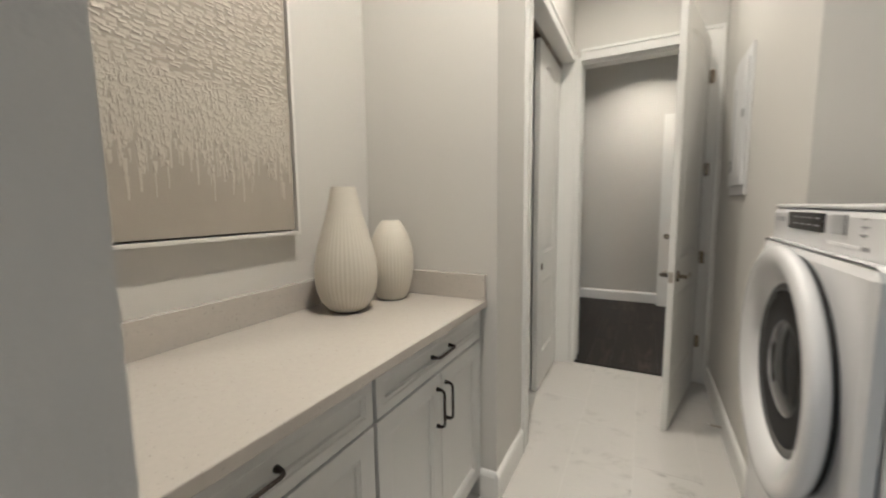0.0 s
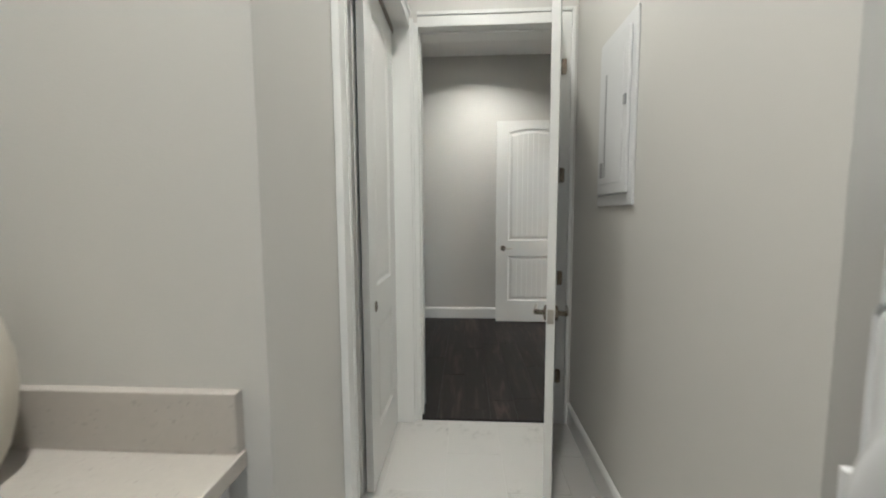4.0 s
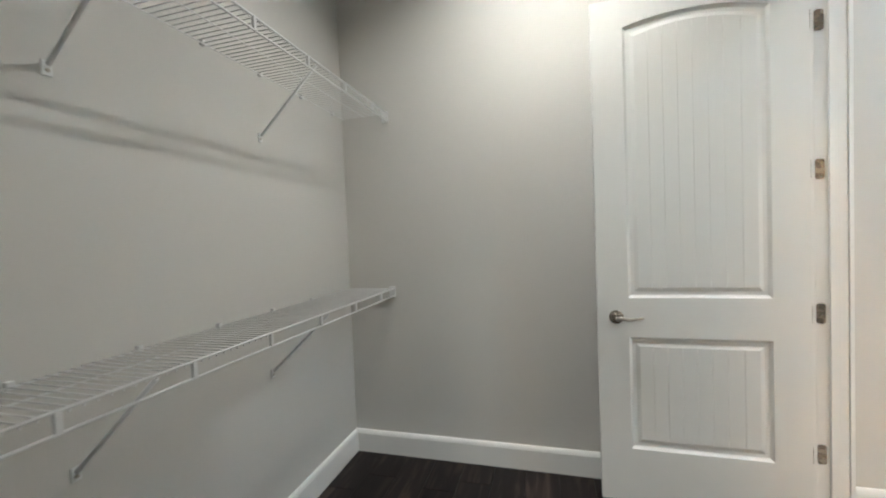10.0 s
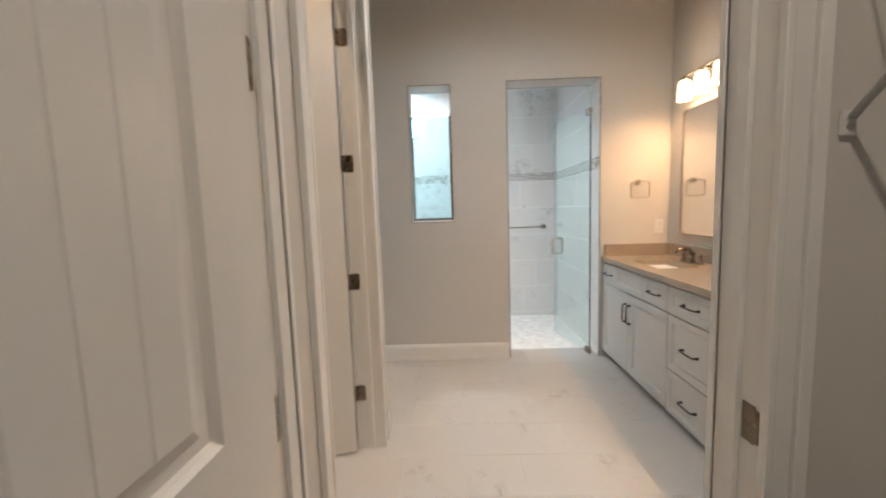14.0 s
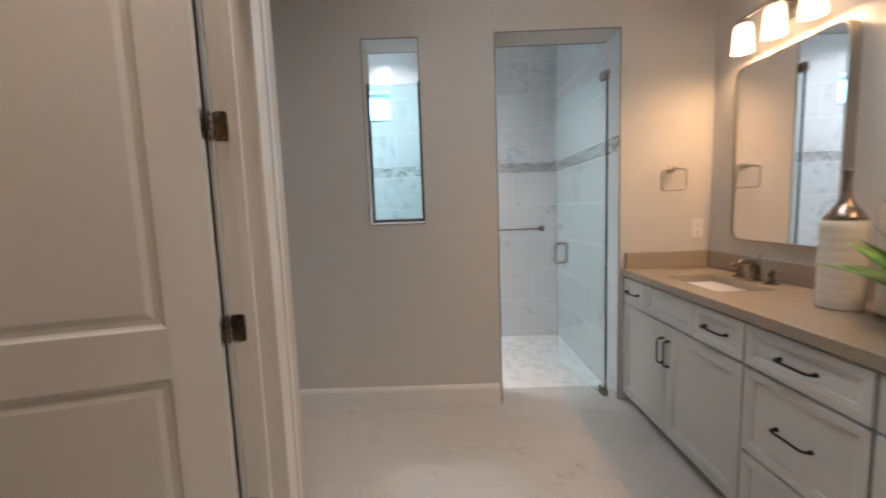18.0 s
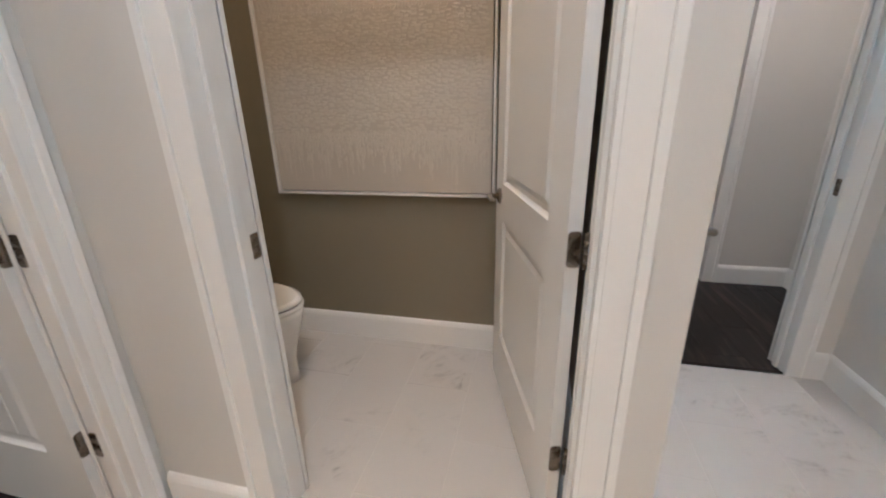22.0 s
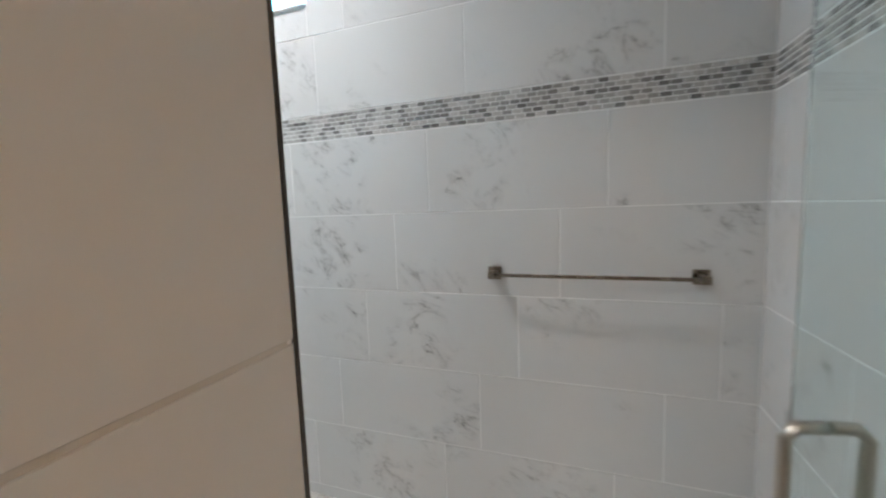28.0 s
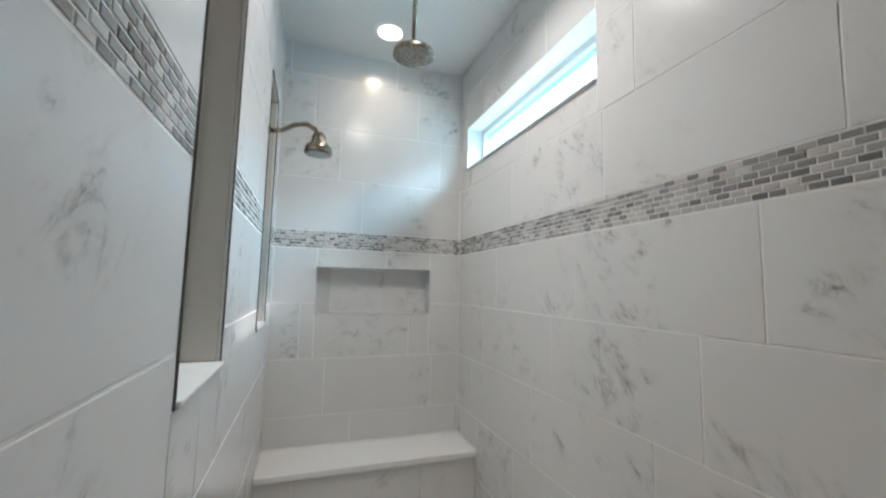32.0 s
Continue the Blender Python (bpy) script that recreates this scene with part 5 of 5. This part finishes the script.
part("tank_lid", boxes((0.004, 0.198, -0.218, 0.218, 0.741, 0.775), bevel=0.01), M_PORCELAIN, to)
bm = bmesh.new()
tube(bm, [(0.192, 0.15, 0.68), (0.21, 0.15, 0.68), (0.214, 0.09, 0.675)], 0.006, 8)
part("flush_lever", bm, M_NICKEL, to)

# ---------------------------------------------------------------- shower fittings
EDGE = 0.004


def edge_trim(plane, out, y0, y1, z0, z1, bottom=True):
    """A slim dark metal edge round an opening in an x-plane."""
    bm = bmesh.new()
    a, b = plane, plane + out * 0.004
    box(bm, a, b, y0 - EDGE, y0, z0 - (EDGE if bottom else 0), z1 + EDGE)
    box(bm, a, b, y1, y1 + EDGE, z0 - (EDGE if bottom else 0), z1 + EDGE)
    box(bm, a, b, y0, y1, z1, z1 + EDGE)
    if bottom:
        box(bm, a, b, y0, y1, z0 - EDGE, z0)
    return structure("trim", bm, M_CHANNEL, "slim bronze tile edge trim round an opening", "edge trim")


edge_trim(BATH_E, -1, ENTRY[0], ENTRY[1], 0, ENTRY[2], False)
edge_trim(XW - 0.0005, 1, ENTRY[0], ENTRY[1], 0, ENTRY[2], False)
for n, (a, b, z0, z1) in enumerate((WIN_N, WIN_F)):
    edge_trim(BATH_E, -1, a, b, z0, z1)
    edge_trim(XW - 0.0005, 1, a, b, z0, z1)
    w = thing(f"window_{n + 1}", "tall narrow fixed glass pane in a bronze channel", "window", (3.99, (a + b) / 2, z0), kind="structure")
    h, zt = (b - a) / 2, 0.897
    part("sill", boxes((BATH_E - 3.99 - 0.010, XW - 3.99 + 0.012, -h + 0.001, h - 0.001, 0.0005, 0.010), bevel=0.003), M_SLAB, w, "white stone sill")
    part("channel_bottom", boxes((-0.012, 0.012, -h + 0.001, h - 0.001, 0.0105, 0.030)), M_CHANNEL, w)
    for s in (-1, 1):
        part("channel_side", boxes((-0.012, 0.012, s * (h - 0.001), s * (h - 0.016), 0.0305, zt)), M_CHANNEL, w)
    g = part("pane", boxes((-0.005, 0.005, -h + 0.0165, h - 0.0165, 0.0308, zt - 0.01)), M_PANE, w, "clear glass pane")
    g.visible_shadow = False

ow = thing("window_3", "wide shallow white vinyl window high in the shower wall", "window", (XE, (OUT_WIN[0] + OUT_WIN[1]) / 2, OUT_WIN[2]), kind="structure")
h, zt = (OUT_WIN[1] - OUT_WIN[0]) / 2, OUT_WIN[3] - OUT_WIN[2]
for nm, r in (("window_frame", (0.10, 0.17, -h, h, 0.0005, 0.035)), ("window_frame", (0.10, 0.17, -h, h, zt - 0.035, zt - 0.0005)), ("window_frame", (0.10, 0.17, -h + 0.0005, -h + 0.035, 0.0355, zt - 0.0355)), ("window_frame", (0.10, 0.17, h - 0.035, h - 0.0005, 0.0355, zt - 0.0355))):
    part(nm, boxes(r, bevel=0.003), M_PLASTIC, ow, "white vinyl")
g = part("pane", boxes((0.130, 0.136, -h + 0.0355, h - 0.0355, 0.0355, zt - 0.0355)), M_PANE, ow)
g.visible_shadow = False
part("window_sill", boxes((-0.012, 0.0995, -h + 0.001, h - 0.001, 0.0005, 0.012), bevel=0.003), M_SLAB, ow, "white stone sill")

structure("backdrop", boxes((9.0, 9.05, -4.0, 6.0, -0.5, 5.0), (9.0, 9.05, 6.0, 14.0, -0.5, 9.0), (6.0, 9.0, 13.95, 14.0, -0.5, 9.0)), M_BRIGHT, "bright hazy sky beyond the high window", "sky")

gd = thing("shower_door", "frameless glass shower door swung into the shower", "shower door", (3.915, 2.497, 0), 12.3)
g = part("glass", boxes((0.0, 0.645, -0.005, 0.005, 0.012, 2.11), bevel=0.0015), M_GLASS, gd, "clear green-tinted glass")
g.visible_shadow = False
for z in (0.012, 2.062):
    part("pivot_clamp", boxes((-0.012, 0.060, -0.014, 0.014, z, z + 0.055), bevel=0.003), M_DARKNICKEL, gd, "brushed nickel pivot clamp")
part("edge_seal", boxes((-0.006, -0.0005, -0.005, 0.005, 0.07, 2.06)), M_GAP, gd, "dark hinge-side seal")
bm = bmesh.new()
for s in (-1, 1):
    tube(bm, [(0.580, s * 0.006, 0.842), (0.580, s * 0.040, 0.842), (0.580, s * 0.055, 0.857), (0.580, s * 0.055, 0.980), (0.580, s * 0.040, 0.995), (0.580, s * 0.006, 0.995)], 0.0095, 12)
part("pull_handle", bm, M_NICKEL, gd, "brushed nickel loop handle")

tb = thing("towel_bar", "brushed nickel towel bar on the marble shower wall", "towel bar", (XE, 2.920, 1.077), 90)
for s in (-1, 1):
    part("post", boxes((s * 0.325 - 0.024, s * 0.325 + 0.024, 0.0, 0.012, -0.024, 0.024), (s * 0.325 - 0.013, s * 0.325 + 0.013, 0.012, 0.070, -0.013, 0.013), bevel=0.003), M_DARKNICKEL, tb)
part("bar", boxes((-0.311, 0.311, 0.050, 0.062, -0.006, 0.006), bevel=0.002), M_DARKNICKEL, tb)

def square_loft(bm, axis, rows, off=(0, 0, 0), crown=0.0, lean=0.0):
    """A solid of rounded squares strung along y or z; each row is distance, half width, half height."""
    rings = []
    for d, hw, hh in rows:
        ring = []
        for k in range(32):
            a = k * math.tau / 32 + math.tau / 64
            q = 1 / (abs(math.cos(a)) ** 12 + abs(math.sin(a)) ** 12) ** (1 / 12)
            u, v = q * math.cos(a), q * math.sin(a)
            bulge = crown * (1 - u * u) * v ** 3
            p = (hw * u, d, hh * v + bulge) if axis == "y" else (hw * u, hh * v - lean * d, d)
            ring.append(bm.verts.new((p[0] + off[0], p[1] + off[1], p[2] + off[2])))
        rings.append(ring)
    faces = [bm.faces.new((u[k], u[(k + 1) % 32], w[(k + 1) % 32], w[k])) for u, w in zip(rings, rings[1:]) for k in range(32)]
    faces += [bm.faces.new(rings[-1]), bm.faces.new(rings[0][::-1])]
    bmesh.ops.recalc_face_normals(bm, faces=faces)


for vy, vz in ((3.440, 1.080), (3.466, 0.885)):
    va = thing("shower_valve", "brushed nickel shower valve with a stepped plate and lever", "shower valve", (XW, vy, vz), -90, group="shower valves")
    va.scale = (0.92, 0.92, 0.92)
    bm = bmesh.new()
    square_loft(bm, "y", [(0.0, 0.060, 0.064), (0.008, 0.060, 0.064), (0.012, 0.056, 0.060), (0.0135, 0.050, 0.054), (0.020, 0.049, 0.053), (0.0225, 0.043, 0.047), (0.024, 0.040, 0.044), (0.029, 0.037, 0.040), (0.031, 0.030, 0.032)], crown=0.006)
    part("plate", bm, M_DARKNICKEL, va)
    bm = bmesh.new()
    lathe(bm, [(0.022, 0.0315), (0.022, 0.0345)], seg=20, axis="y")
    # no real hollow here: a black disc paints the shade round the stem
    part("recess", bm, M_GAP, va, "black disc painted as sleeve recess shade")
    bm = bmesh.new()
    square_loft(bm, "y", [(0.035, 0.022, 0.022), (0.039, 0.022, 0.022), (0.046, 0.018, 0.018), (0.066, 0.0165, 0.0165), (0.071, 0.0175, 0.0175), (0.073, 0.012, 0.012), (0.076, 0.0085, 0.0085), (0.080, 0.0085, 0.0085)])
    part("stem", bm, M_DARKNICKEL, va)
    bm = bmesh.new()
    square_loft(bm, "y", [(0.0805, 0.011, 0.012), (0.083, 0.0125, 0.0135), (0.094, 0.0125, 0.0135), (0.0965, 0.010, 0.011)])
    square_loft(bm, "z", [(-0.0125, 0.0075, 0.006), (-0.030, 0.0085, 0.0055), (-0.052, 0.0125, 0.0055), (-0.056, 0.0115, 0.0045)], off=(0, 0.089, 0), lean=0.10)
    part("lever", bm, M_DARKNICKEL, va, "flared nickel lever")

sh = thing("wall_shower_unit", "brushed nickel wall shower with a curved arm", "shower fixture", (XW, 4.70, 2.062), -90)
bm = bmesh.new()
lathe(bm, [(0.032, 0.0), (0.030, 0.006), (0.012, 0.010)], seg=24, axis="y")
part("flange", bm, M_DARKNICKEL, sh)
bm = bmesh.new()
tube(bm, [(0, 0.008, 0), (0, 0.05, 0.008), (0, 0.10, 0.040), (0, 0.15, 0.052), (0, 0.185, 0.035), (0, 0.20, 0.010)], 0.0105, 12)
part("arm", bm, M_DARKNICKEL, sh)
bm = bmesh.new()
lathe(bm, [(0.016, 0.02), (0.030, 0.004), (0.036, -0.030), (0.058, -0.050), (0.060, -0.075), (0.056, -0.080)], (0, 0.205, 0.0), 28)
hd = part("head", bm, M_DARKNICKEL, sh)
bm = bmesh.new()
lathe(bm, [(0.050, -0.0805), (0.050, -0.083)], (0, 0.205, 0.0), 24)
part("spray_face", bm, M_GREYRING, hd, "dark grey spray face")
rh = thing("rain_head", "round brushed nickel rain shower head hung from the ceiling", "shower head", (4.69, 4.56, SHOWER_CEIL))
bm = bmesh.new()
lathe(bm, [(0.030, -0.0005), (0.028, -0.008), (0.011, -0.012), (0.011, -0.33)], seg=20)
part("drop_pipe", bm, M_DARKNICKEL, rh)
bm = bmesh.new()
lathe(bm, [(0.014, -0.325), (0.026, -0.345), (0.055, -0.360), (0.092, -0.375), (0.094, -0.392), (0.088, -0.396)], seg=40)
part("head", bm, M_DARKNICKEL, rh)
bm = bmesh.new()
for rr, cnt in ((0.02, 8), (0.04, 14), (0.06, 20), (0.078, 26)):
    for k in range(cnt):
        a = k * math.tau / cnt
        lathe(bm, [(0.0032, -0.3962), (0.0026, -0.3995)], (rr * math.cos(a), rr * math.sin(a), 0), 6)
tagged(part("nozzles", bm, M_GREYRING, rh, "ring of small rubber nozzles"), kind="stuff")

dn = thing("floor_drain", "square brushed nickel shower floor drain", "drain", (4.66, 4.12, 0.0005))
part("frame", boxes((-0.055, 0.055, -0.055, -0.045, 0, 0.004), (-0.055, 0.055, 0.045, 0.055, 0, 0.004), (-0.055, -0.045, -0.045, 0.045, 0, 0.004), (0.045, 0.055, -0.045, 0.045, 0, 0.004)), M_NICKEL, dn)
part("grate", boxes(*[(-0.045, 0.045, -0.040 + 0.016 * i, -0.032 + 0.016 * i, 0, 0.003) for i in range(6)]), M_DARKNICKEL, dn)

# bench
be = thing("shower_bench", "built-in marble tiled shower bench with a white slab seat", "bench", (4.66, 5.12, 0), kind="structure")
part("core", boxes((-0.555, 0.555, -0.125, 0.163, 0.0, 0.488)), M_GROUT, be)
part("seat_slab", boxes((-0.558, 0.558, -0.150, 0.1635, 0.4885, 0.520), bevel=0.003), M_SLAB, be, "white stone slab")

# ---------------------------------------------------------------- tiles and planks
def tile_mesh(name, w, d, t, c, material):
    """A thin slab w x d with chamfered top edges, top at z=0."""
    key = (name, round(w, 4), round(d, 4))
    if key in TILE_CACHE:
        return TILE_CACHE[key]
    bm = bmesh.new()
    lo = [bm.verts.new((x, y, -t)) for x, y in ((0, 0), (w, 0), (w, d), (0, d))]
    mi = [bm.verts.new((x, y, -c)) for x, y in ((0, 0), (w, 0), (w, d), (0, d))]
    hi = [bm.verts.new((x, y, 0)) for x, y in ((c, c), (w - c, c), (w - c, d - c), (c, d - c))]
    for u, v in ((lo, mi), (mi, hi)):
        for i in range(4):
            bm.faces.new((u[i], u[(i + 1) % 4], v[(i + 1) % 4], v[i]))
    bm.faces.new(hi), bm.faces.new(lo[::-1])
    TILE_CACHE[key] = mesh_of(name, bm, material)
    return TILE_CACHE[key]


TILE_CACHE = {}


def cut(rect, holes):
    """The parts of a rectangle (a0, a1, b0, b1) that lie outside all holes."""
    out = [rect]
    for h0, h1, k0, k1 in holes:
        nxt = []
        for a0, a1, b0, b1 in out:
            if h1 <= a0 or h0 >= a1 or k1 <= b0 or k0 >= b1:
                nxt.append((a0, a1, b0, b1))
                continue
            if a0 < h0:
                nxt.append((a0, h0, b0, b1))
            if h1 < a1:
                nxt.append((h1, a1, b0, b1))
            m0, m1 = max(a0, h0), min(a1, h1)
            if b0 < k0:
                nxt.append((m0, m1, b0, k0))
            if k1 < b1:
                nxt.append((m0, m1, k1, b1))
        out = nxt
    return [r for r in out if r[1] - r[0] > 0.006 and r[3] - r[2] > 0.006]


def lay(name, rects, frame_m, parent, material, t=0.008, gap=0.0024, c=0.0009):
    """Each rectangle becomes a tile object of its own, in the plane frame_m (x, y along it, z out)."""
    for a0, a1, b0, b1 in rects:
        me = tile_mesh(name, a1 - a0 - 2 * gap, b1 - b0 - 2 * gap, t, c, material)
        ob = new(name, me)
        ob.parent = parent
        ob.matrix_parent_inverse = parent.matrix_world.inverted()
        ob.matrix_world = frame_m @ Matrix.Translation((a0 + gap, b0 + gap, 0))


def bond(a_lo, a_hi, rows, length, offset):
    """Running-bond rectangles for rows (b0, b1, joint position)."""
    out = []
    for b0, b1, j in rows:
        a = j + offset
        while a > a_lo:
            a -= length
        while a < a_hi:
            r = (max(a, a_lo), min(a + length, a_hi), b0, b1)
            if r[1] - r[0] > 0.004:
                out.append(r)
            a += length
    return out


H = 0.312
LOW = [BAND[0] - H * k for k in range(6)]
ROWS = [(LOW[k + 1] if k < 4 else max(0.001, LOW[k + 1]), LOW[k]) for k in range(5)] + [(0.001, LOW[5])]
TOPS = [BAND[1] + H * k for k in range(5)]
ROWS_UP = [(TOPS[k], min(TOPS[k + 1], SHOWER_CEIL)) for k in range(4) if TOPS[k] < SHOWER_CEIL - 0.01]
J_LOW = (0.0, 0.152, 0.300, 0.452, 0.604, 0.15)
J_UP = (0.475, 0.332, 0.18, 0.03)
Lx = 0.632


def wall_rows(start):
    return [(b0, b1, start + J_LOW[i]) for i, (b0, b1) in enumerate(ROWS)] + [(b0, b1, start + J_UP[i]) for i, (b0, b1) in enumerate(ROWS_UP)]


BENCH_E = (4.985, YN + 0.01, 0.0, 0.523)
# long east wall: a = y
pE = Matrix(((0, 0, -1, XE), (1, 0, 0, 0), (0, 1, 0, 0), (0, 0, 0, 1)))
pW = Matrix(((0, 0, 1, XW), (1, 0, 0, 0), (0, 1, 0, 0), (0, 0, 0, 1)))
pN = Matrix(((1, 0, 0, 0), (0, 0, -1, YN), (0, 1, 0, 0), (0, 0, 0, 1)))
pS = Matrix(((1, 0, 0, 0), (0, 0, 1, YS), (0, 1, 0, 0), (0, 0, 0, 1)))
jN = Matrix(((1, 0, 0, 0), (0, 0, -1, ENTRY[1]), (0, 1, 0, 0), (0, 0, 0, 1)))
OBJ = bpy.data.objects
holesE = [(OUT_WIN[0], OUT_WIN[1], OUT_WIN[2], OUT_WIN[3]), BENCH_E]
holesW = [(ENTRY[0] - 0.006, ENTRY[1] + 0.006, -1, ENTRY[2] + 0.006), (WIN_N[0] - 0.006, WIN_N[1] + 0.006, WIN_N[2] - 0.006, WIN_N[3] + 0.006), (WIN_F[0] - 0.006, WIN_F[1] + 0.006, WIN_F[2] - 0.006, WIN_F[3] + 0.006), BENCH_E]
holesN = [(4.339, 5.020, 1.244, 1.511), (XW, XE, 0.0, 0.523)]


def cut_all(rects, holes):
    return [q for r in rects for q in cut(r, holes)]


lay("tile", cut_all(bond(YS, YN, wall_rows(3.497), Lx, 0), holesE), pE, OBJ["wall_shower_east"], M_TILE)
WEST = -0.005
lay("tile", cut_all([(a0, a1, max(0.001, b0 + WEST), b1 + WEST) for a0, a1, b0, b1 in bond(YS, YN, [(b0, b1, 3.206 + 0.312 * (i % 2) * (i > 2)) for i, (b0, b1) in enumerate(ROWS + ROWS_UP)], Lx, 0)], holesW), pW, OBJ["wall_shower_west"], M_TILE)
lay("tile", cut_all(bond(XW, XE, wall_rows(4.74), Lx, 0), holesN), pN, OBJ["wall_shower_north"], M_TILE)
lay("tile", bond(BATH_E + 0.002, XE, wall_rows(4.50), Lx, 0), pS, OBJ["wall_shower_south"], M_TILE)
# niche lining, bench front and the jambs of the entrance
niche = OBJ["wall_niche_back"]
lay("tile", [(4.339, 4.74, 1.244, 1.511), (4.74, 5.020, 1.244, 1.511)], Matrix.Translation((0, 0.098, 0)) @ pN, niche, M_TILE)
bmN = boxes((4.339, 5.020, YN - 0.003, YN + 0.10, 1.238, 1.244), (4.339, 5.020, YN - 0.003, YN + 0.10, 1.511, 1.517), (4.333, 4.339, YN - 0.003, YN + 0.10, 1.238, 1.517), (5.020, 5.026, YN - 0.003, YN + 0.10, 1.238, 1.517))
structure("trim", bmN, M_TILE, "thin polished stone lining of the shower niche", "niche trim")
lay("tile", bond(XW, XE, [(0.001, 0.178, 4.74), (0.178, 0.488, 4.90)], Lx, 0), Matrix.Translation((0, 4.987 - YN, 0)) @ pN, be, M_TILE)
JN = [(max(0.001, 1.204 + H * k), min(1.204 + H * (k + 1), ENTRY[2])) for k in range(-4, 4)]
lay("tile", [(BATH_E + 0.002, XW, b0, b1) for b0, b1 in JN], jN, OBJ["wall_shower_west"], M_TILE, t=0.006)


def bricks(lo, hi, seed):
    """Mosaic bricks in six staggered courses."""
    rnd = random.Random(seed)
    rh, out = (BAND[1] - BAND[0] - 0.004) / 6, []
    for r in range(6):
        a = lo - rnd.uniform(0, 0.01) - (0.017 if r % 2 else 0)
        while a < hi:
            b = a + 0.035
            if min(b, hi) - max(a, lo) > 0.008:
                out.append((max(a, lo), min(b, hi), BAND[0] + 0.002 + r * rh, BAND[0] + 0.002 + (r + 1) * rh))
            a = b
    return out


def mosaic(rects, frame_m, parent, near):
    """The nearest bricks are objects of their own; the rest is one mesh."""
    mine = [r for r in rects if near(r[0])][:300]
    keep = set(mine)
    lay("mosaic_brick", mine, frame_m, parent, M_MOSAIC, t=0.006, gap=0.0017, c=0.0012)
    rest = [r for r in rects if r not in keep]
    if rest:
        bm = bmesh.new()
        for a0, a1, b0, b1 in rest:
            box(bm, a0 + 0.0017, a1 - 0.0017, b0 + 0.0017, b1 - 0.0017, -0.006, 0)
        ob = new("mosaic_bricks", mesh_of("mosaic_bricks", bm, M_MOSAIC_REST))
        ob.parent = parent
        ob.matrix_parent_inverse = parent.matrix_world.inverted()
        ob.matrix_world = frame_m
        tagged(ob, kind="stuff")


M_MOSAIC_REST = M_MOSAIC.copy()
nt = M_MOSAIC_REST.node_tree
isl = nt.nodes.new("ShaderNodeNewGeometry")
for link in list(nt.links):
    if link.from_node.type == "OBJECT_INFO":
        nt.links.new(isl.outputs["Random Per Island"], link.to_socket)
mosaic(bricks(YS, YN, 1), pE, OBJ["wall_shower_east"], lambda a: 2.5 < a < 4.9)
mosaic(bricks(XW, XE, 2), pN, OBJ["wall_shower_north"], lambda a: True)
mosaic(bricks(BATH_E + 0.004, XE, 3), pS, OBJ["wall_shower_south"], lambda a: True)
mosaic([q for a0, a1, b0, b1 in bricks(YS, YN, 4) for q in cut((a0, a1, b0 + WEST, b1 + WEST), holesW)], pW, OBJ["wall_shower_west"], lambda a: True)

# hexagon mosaic on the shower floor
bm = bmesh.new()
R, rnd = 0.029, random.Random(11)
j = 0
y = YS + 0.01
while y < 4.98:
    x = XW + 0.01 + (R * 0.866 if j % 2 else 0)
    while x < XE:
        k = R * rnd.uniform(0.92, 0.975)
        top = [bm.verts.new((min(max(x + k * math.sin(radians(60 * i)), XW + 0.001), XE - 0.001), min(y + k * math.cos(radians(60 * i)), 4.984), 0.0)) for i in range(6)]
        low = [bm.verts.new((v.co.x, v.co.y, -0.0075)) for v in top]
        bm.faces.new(top[::-1])
        for i in range(6):
            bm.faces.new((top[i], top[(i + 1) % 6], low[(i + 1) % 6], low[i]))
        x += R * 1.732
    y += R * 1.5
    j += 1
hexes = new("mosaic_hexagons", mesh_of("mosaic_hexagons", bm, M_PEBBLE))
hexes.parent = FLOOR_SHOWER
tagged(hexes, "pale stone hexagon mosaic", kind="stuff")


def floor_pieces(name, x0, x1, y0, y1, w, length, parent, material, seed, holes=(), stagger=None, gap=0.0012, c=0.0012):
    rnd = random.Random(seed)
    rects, x, k = [], x0, 0
    while x < x1 - 0.005:
        xe = min(x + w, x1)
        y = y0 - (length * stagger * (k % 2) if stagger is not None else rnd.uniform(0.05, length - 0.05))
        while y < y1:
            r = (x, xe, max(y, y0), min(y + length, y1))
            if r[3] - r[2] > 0.01 and xe - x > 0.01:
                rects += cut(r, holes)
            y += length
        x, k = xe, k + 1
    lay(name, rects, Matrix.Identity(4), parent, material, t=0.006, gap=gap, c=c)


floor_pieces("tile", -1.08, 1.45, -2.60, 1.655, 0.305, 0.600, FLOOR_TILE, M_FTILE, 1, [(-1.08, -0.56, -2.6, -0.14), (-1.2, -0.405, -0.14, -0.02)], 0.5)
floor_pieces("tile", 1.305, XW - 0.001, 1.85, 5.28, 0.305, 0.600, FLOOR_BATH, M_FTILE, 2, [(1.32, 3.886, 1.85, 2.28)], 0.5)
floor_pieces("tile", 0.70, 1.305, 4.22, 5.225, 0.305, 0.600, FLOOR_BATH, M_FTILE, 3, (), 0.5)
floor_pieces("plank", -1.140, 1.295, 1.662, 4.165, 0.178, 1.22, FLOOR_WOOD, M_WOOD, 4, gap=0.0006, c=0.0012)
floor_pieces("plank", 2.0, 5.0, 5.29, 10.7, 0.178, 1.22, FLOOR_HALL, M_WOOD, 5, gap=0.0006, c=0.0012)
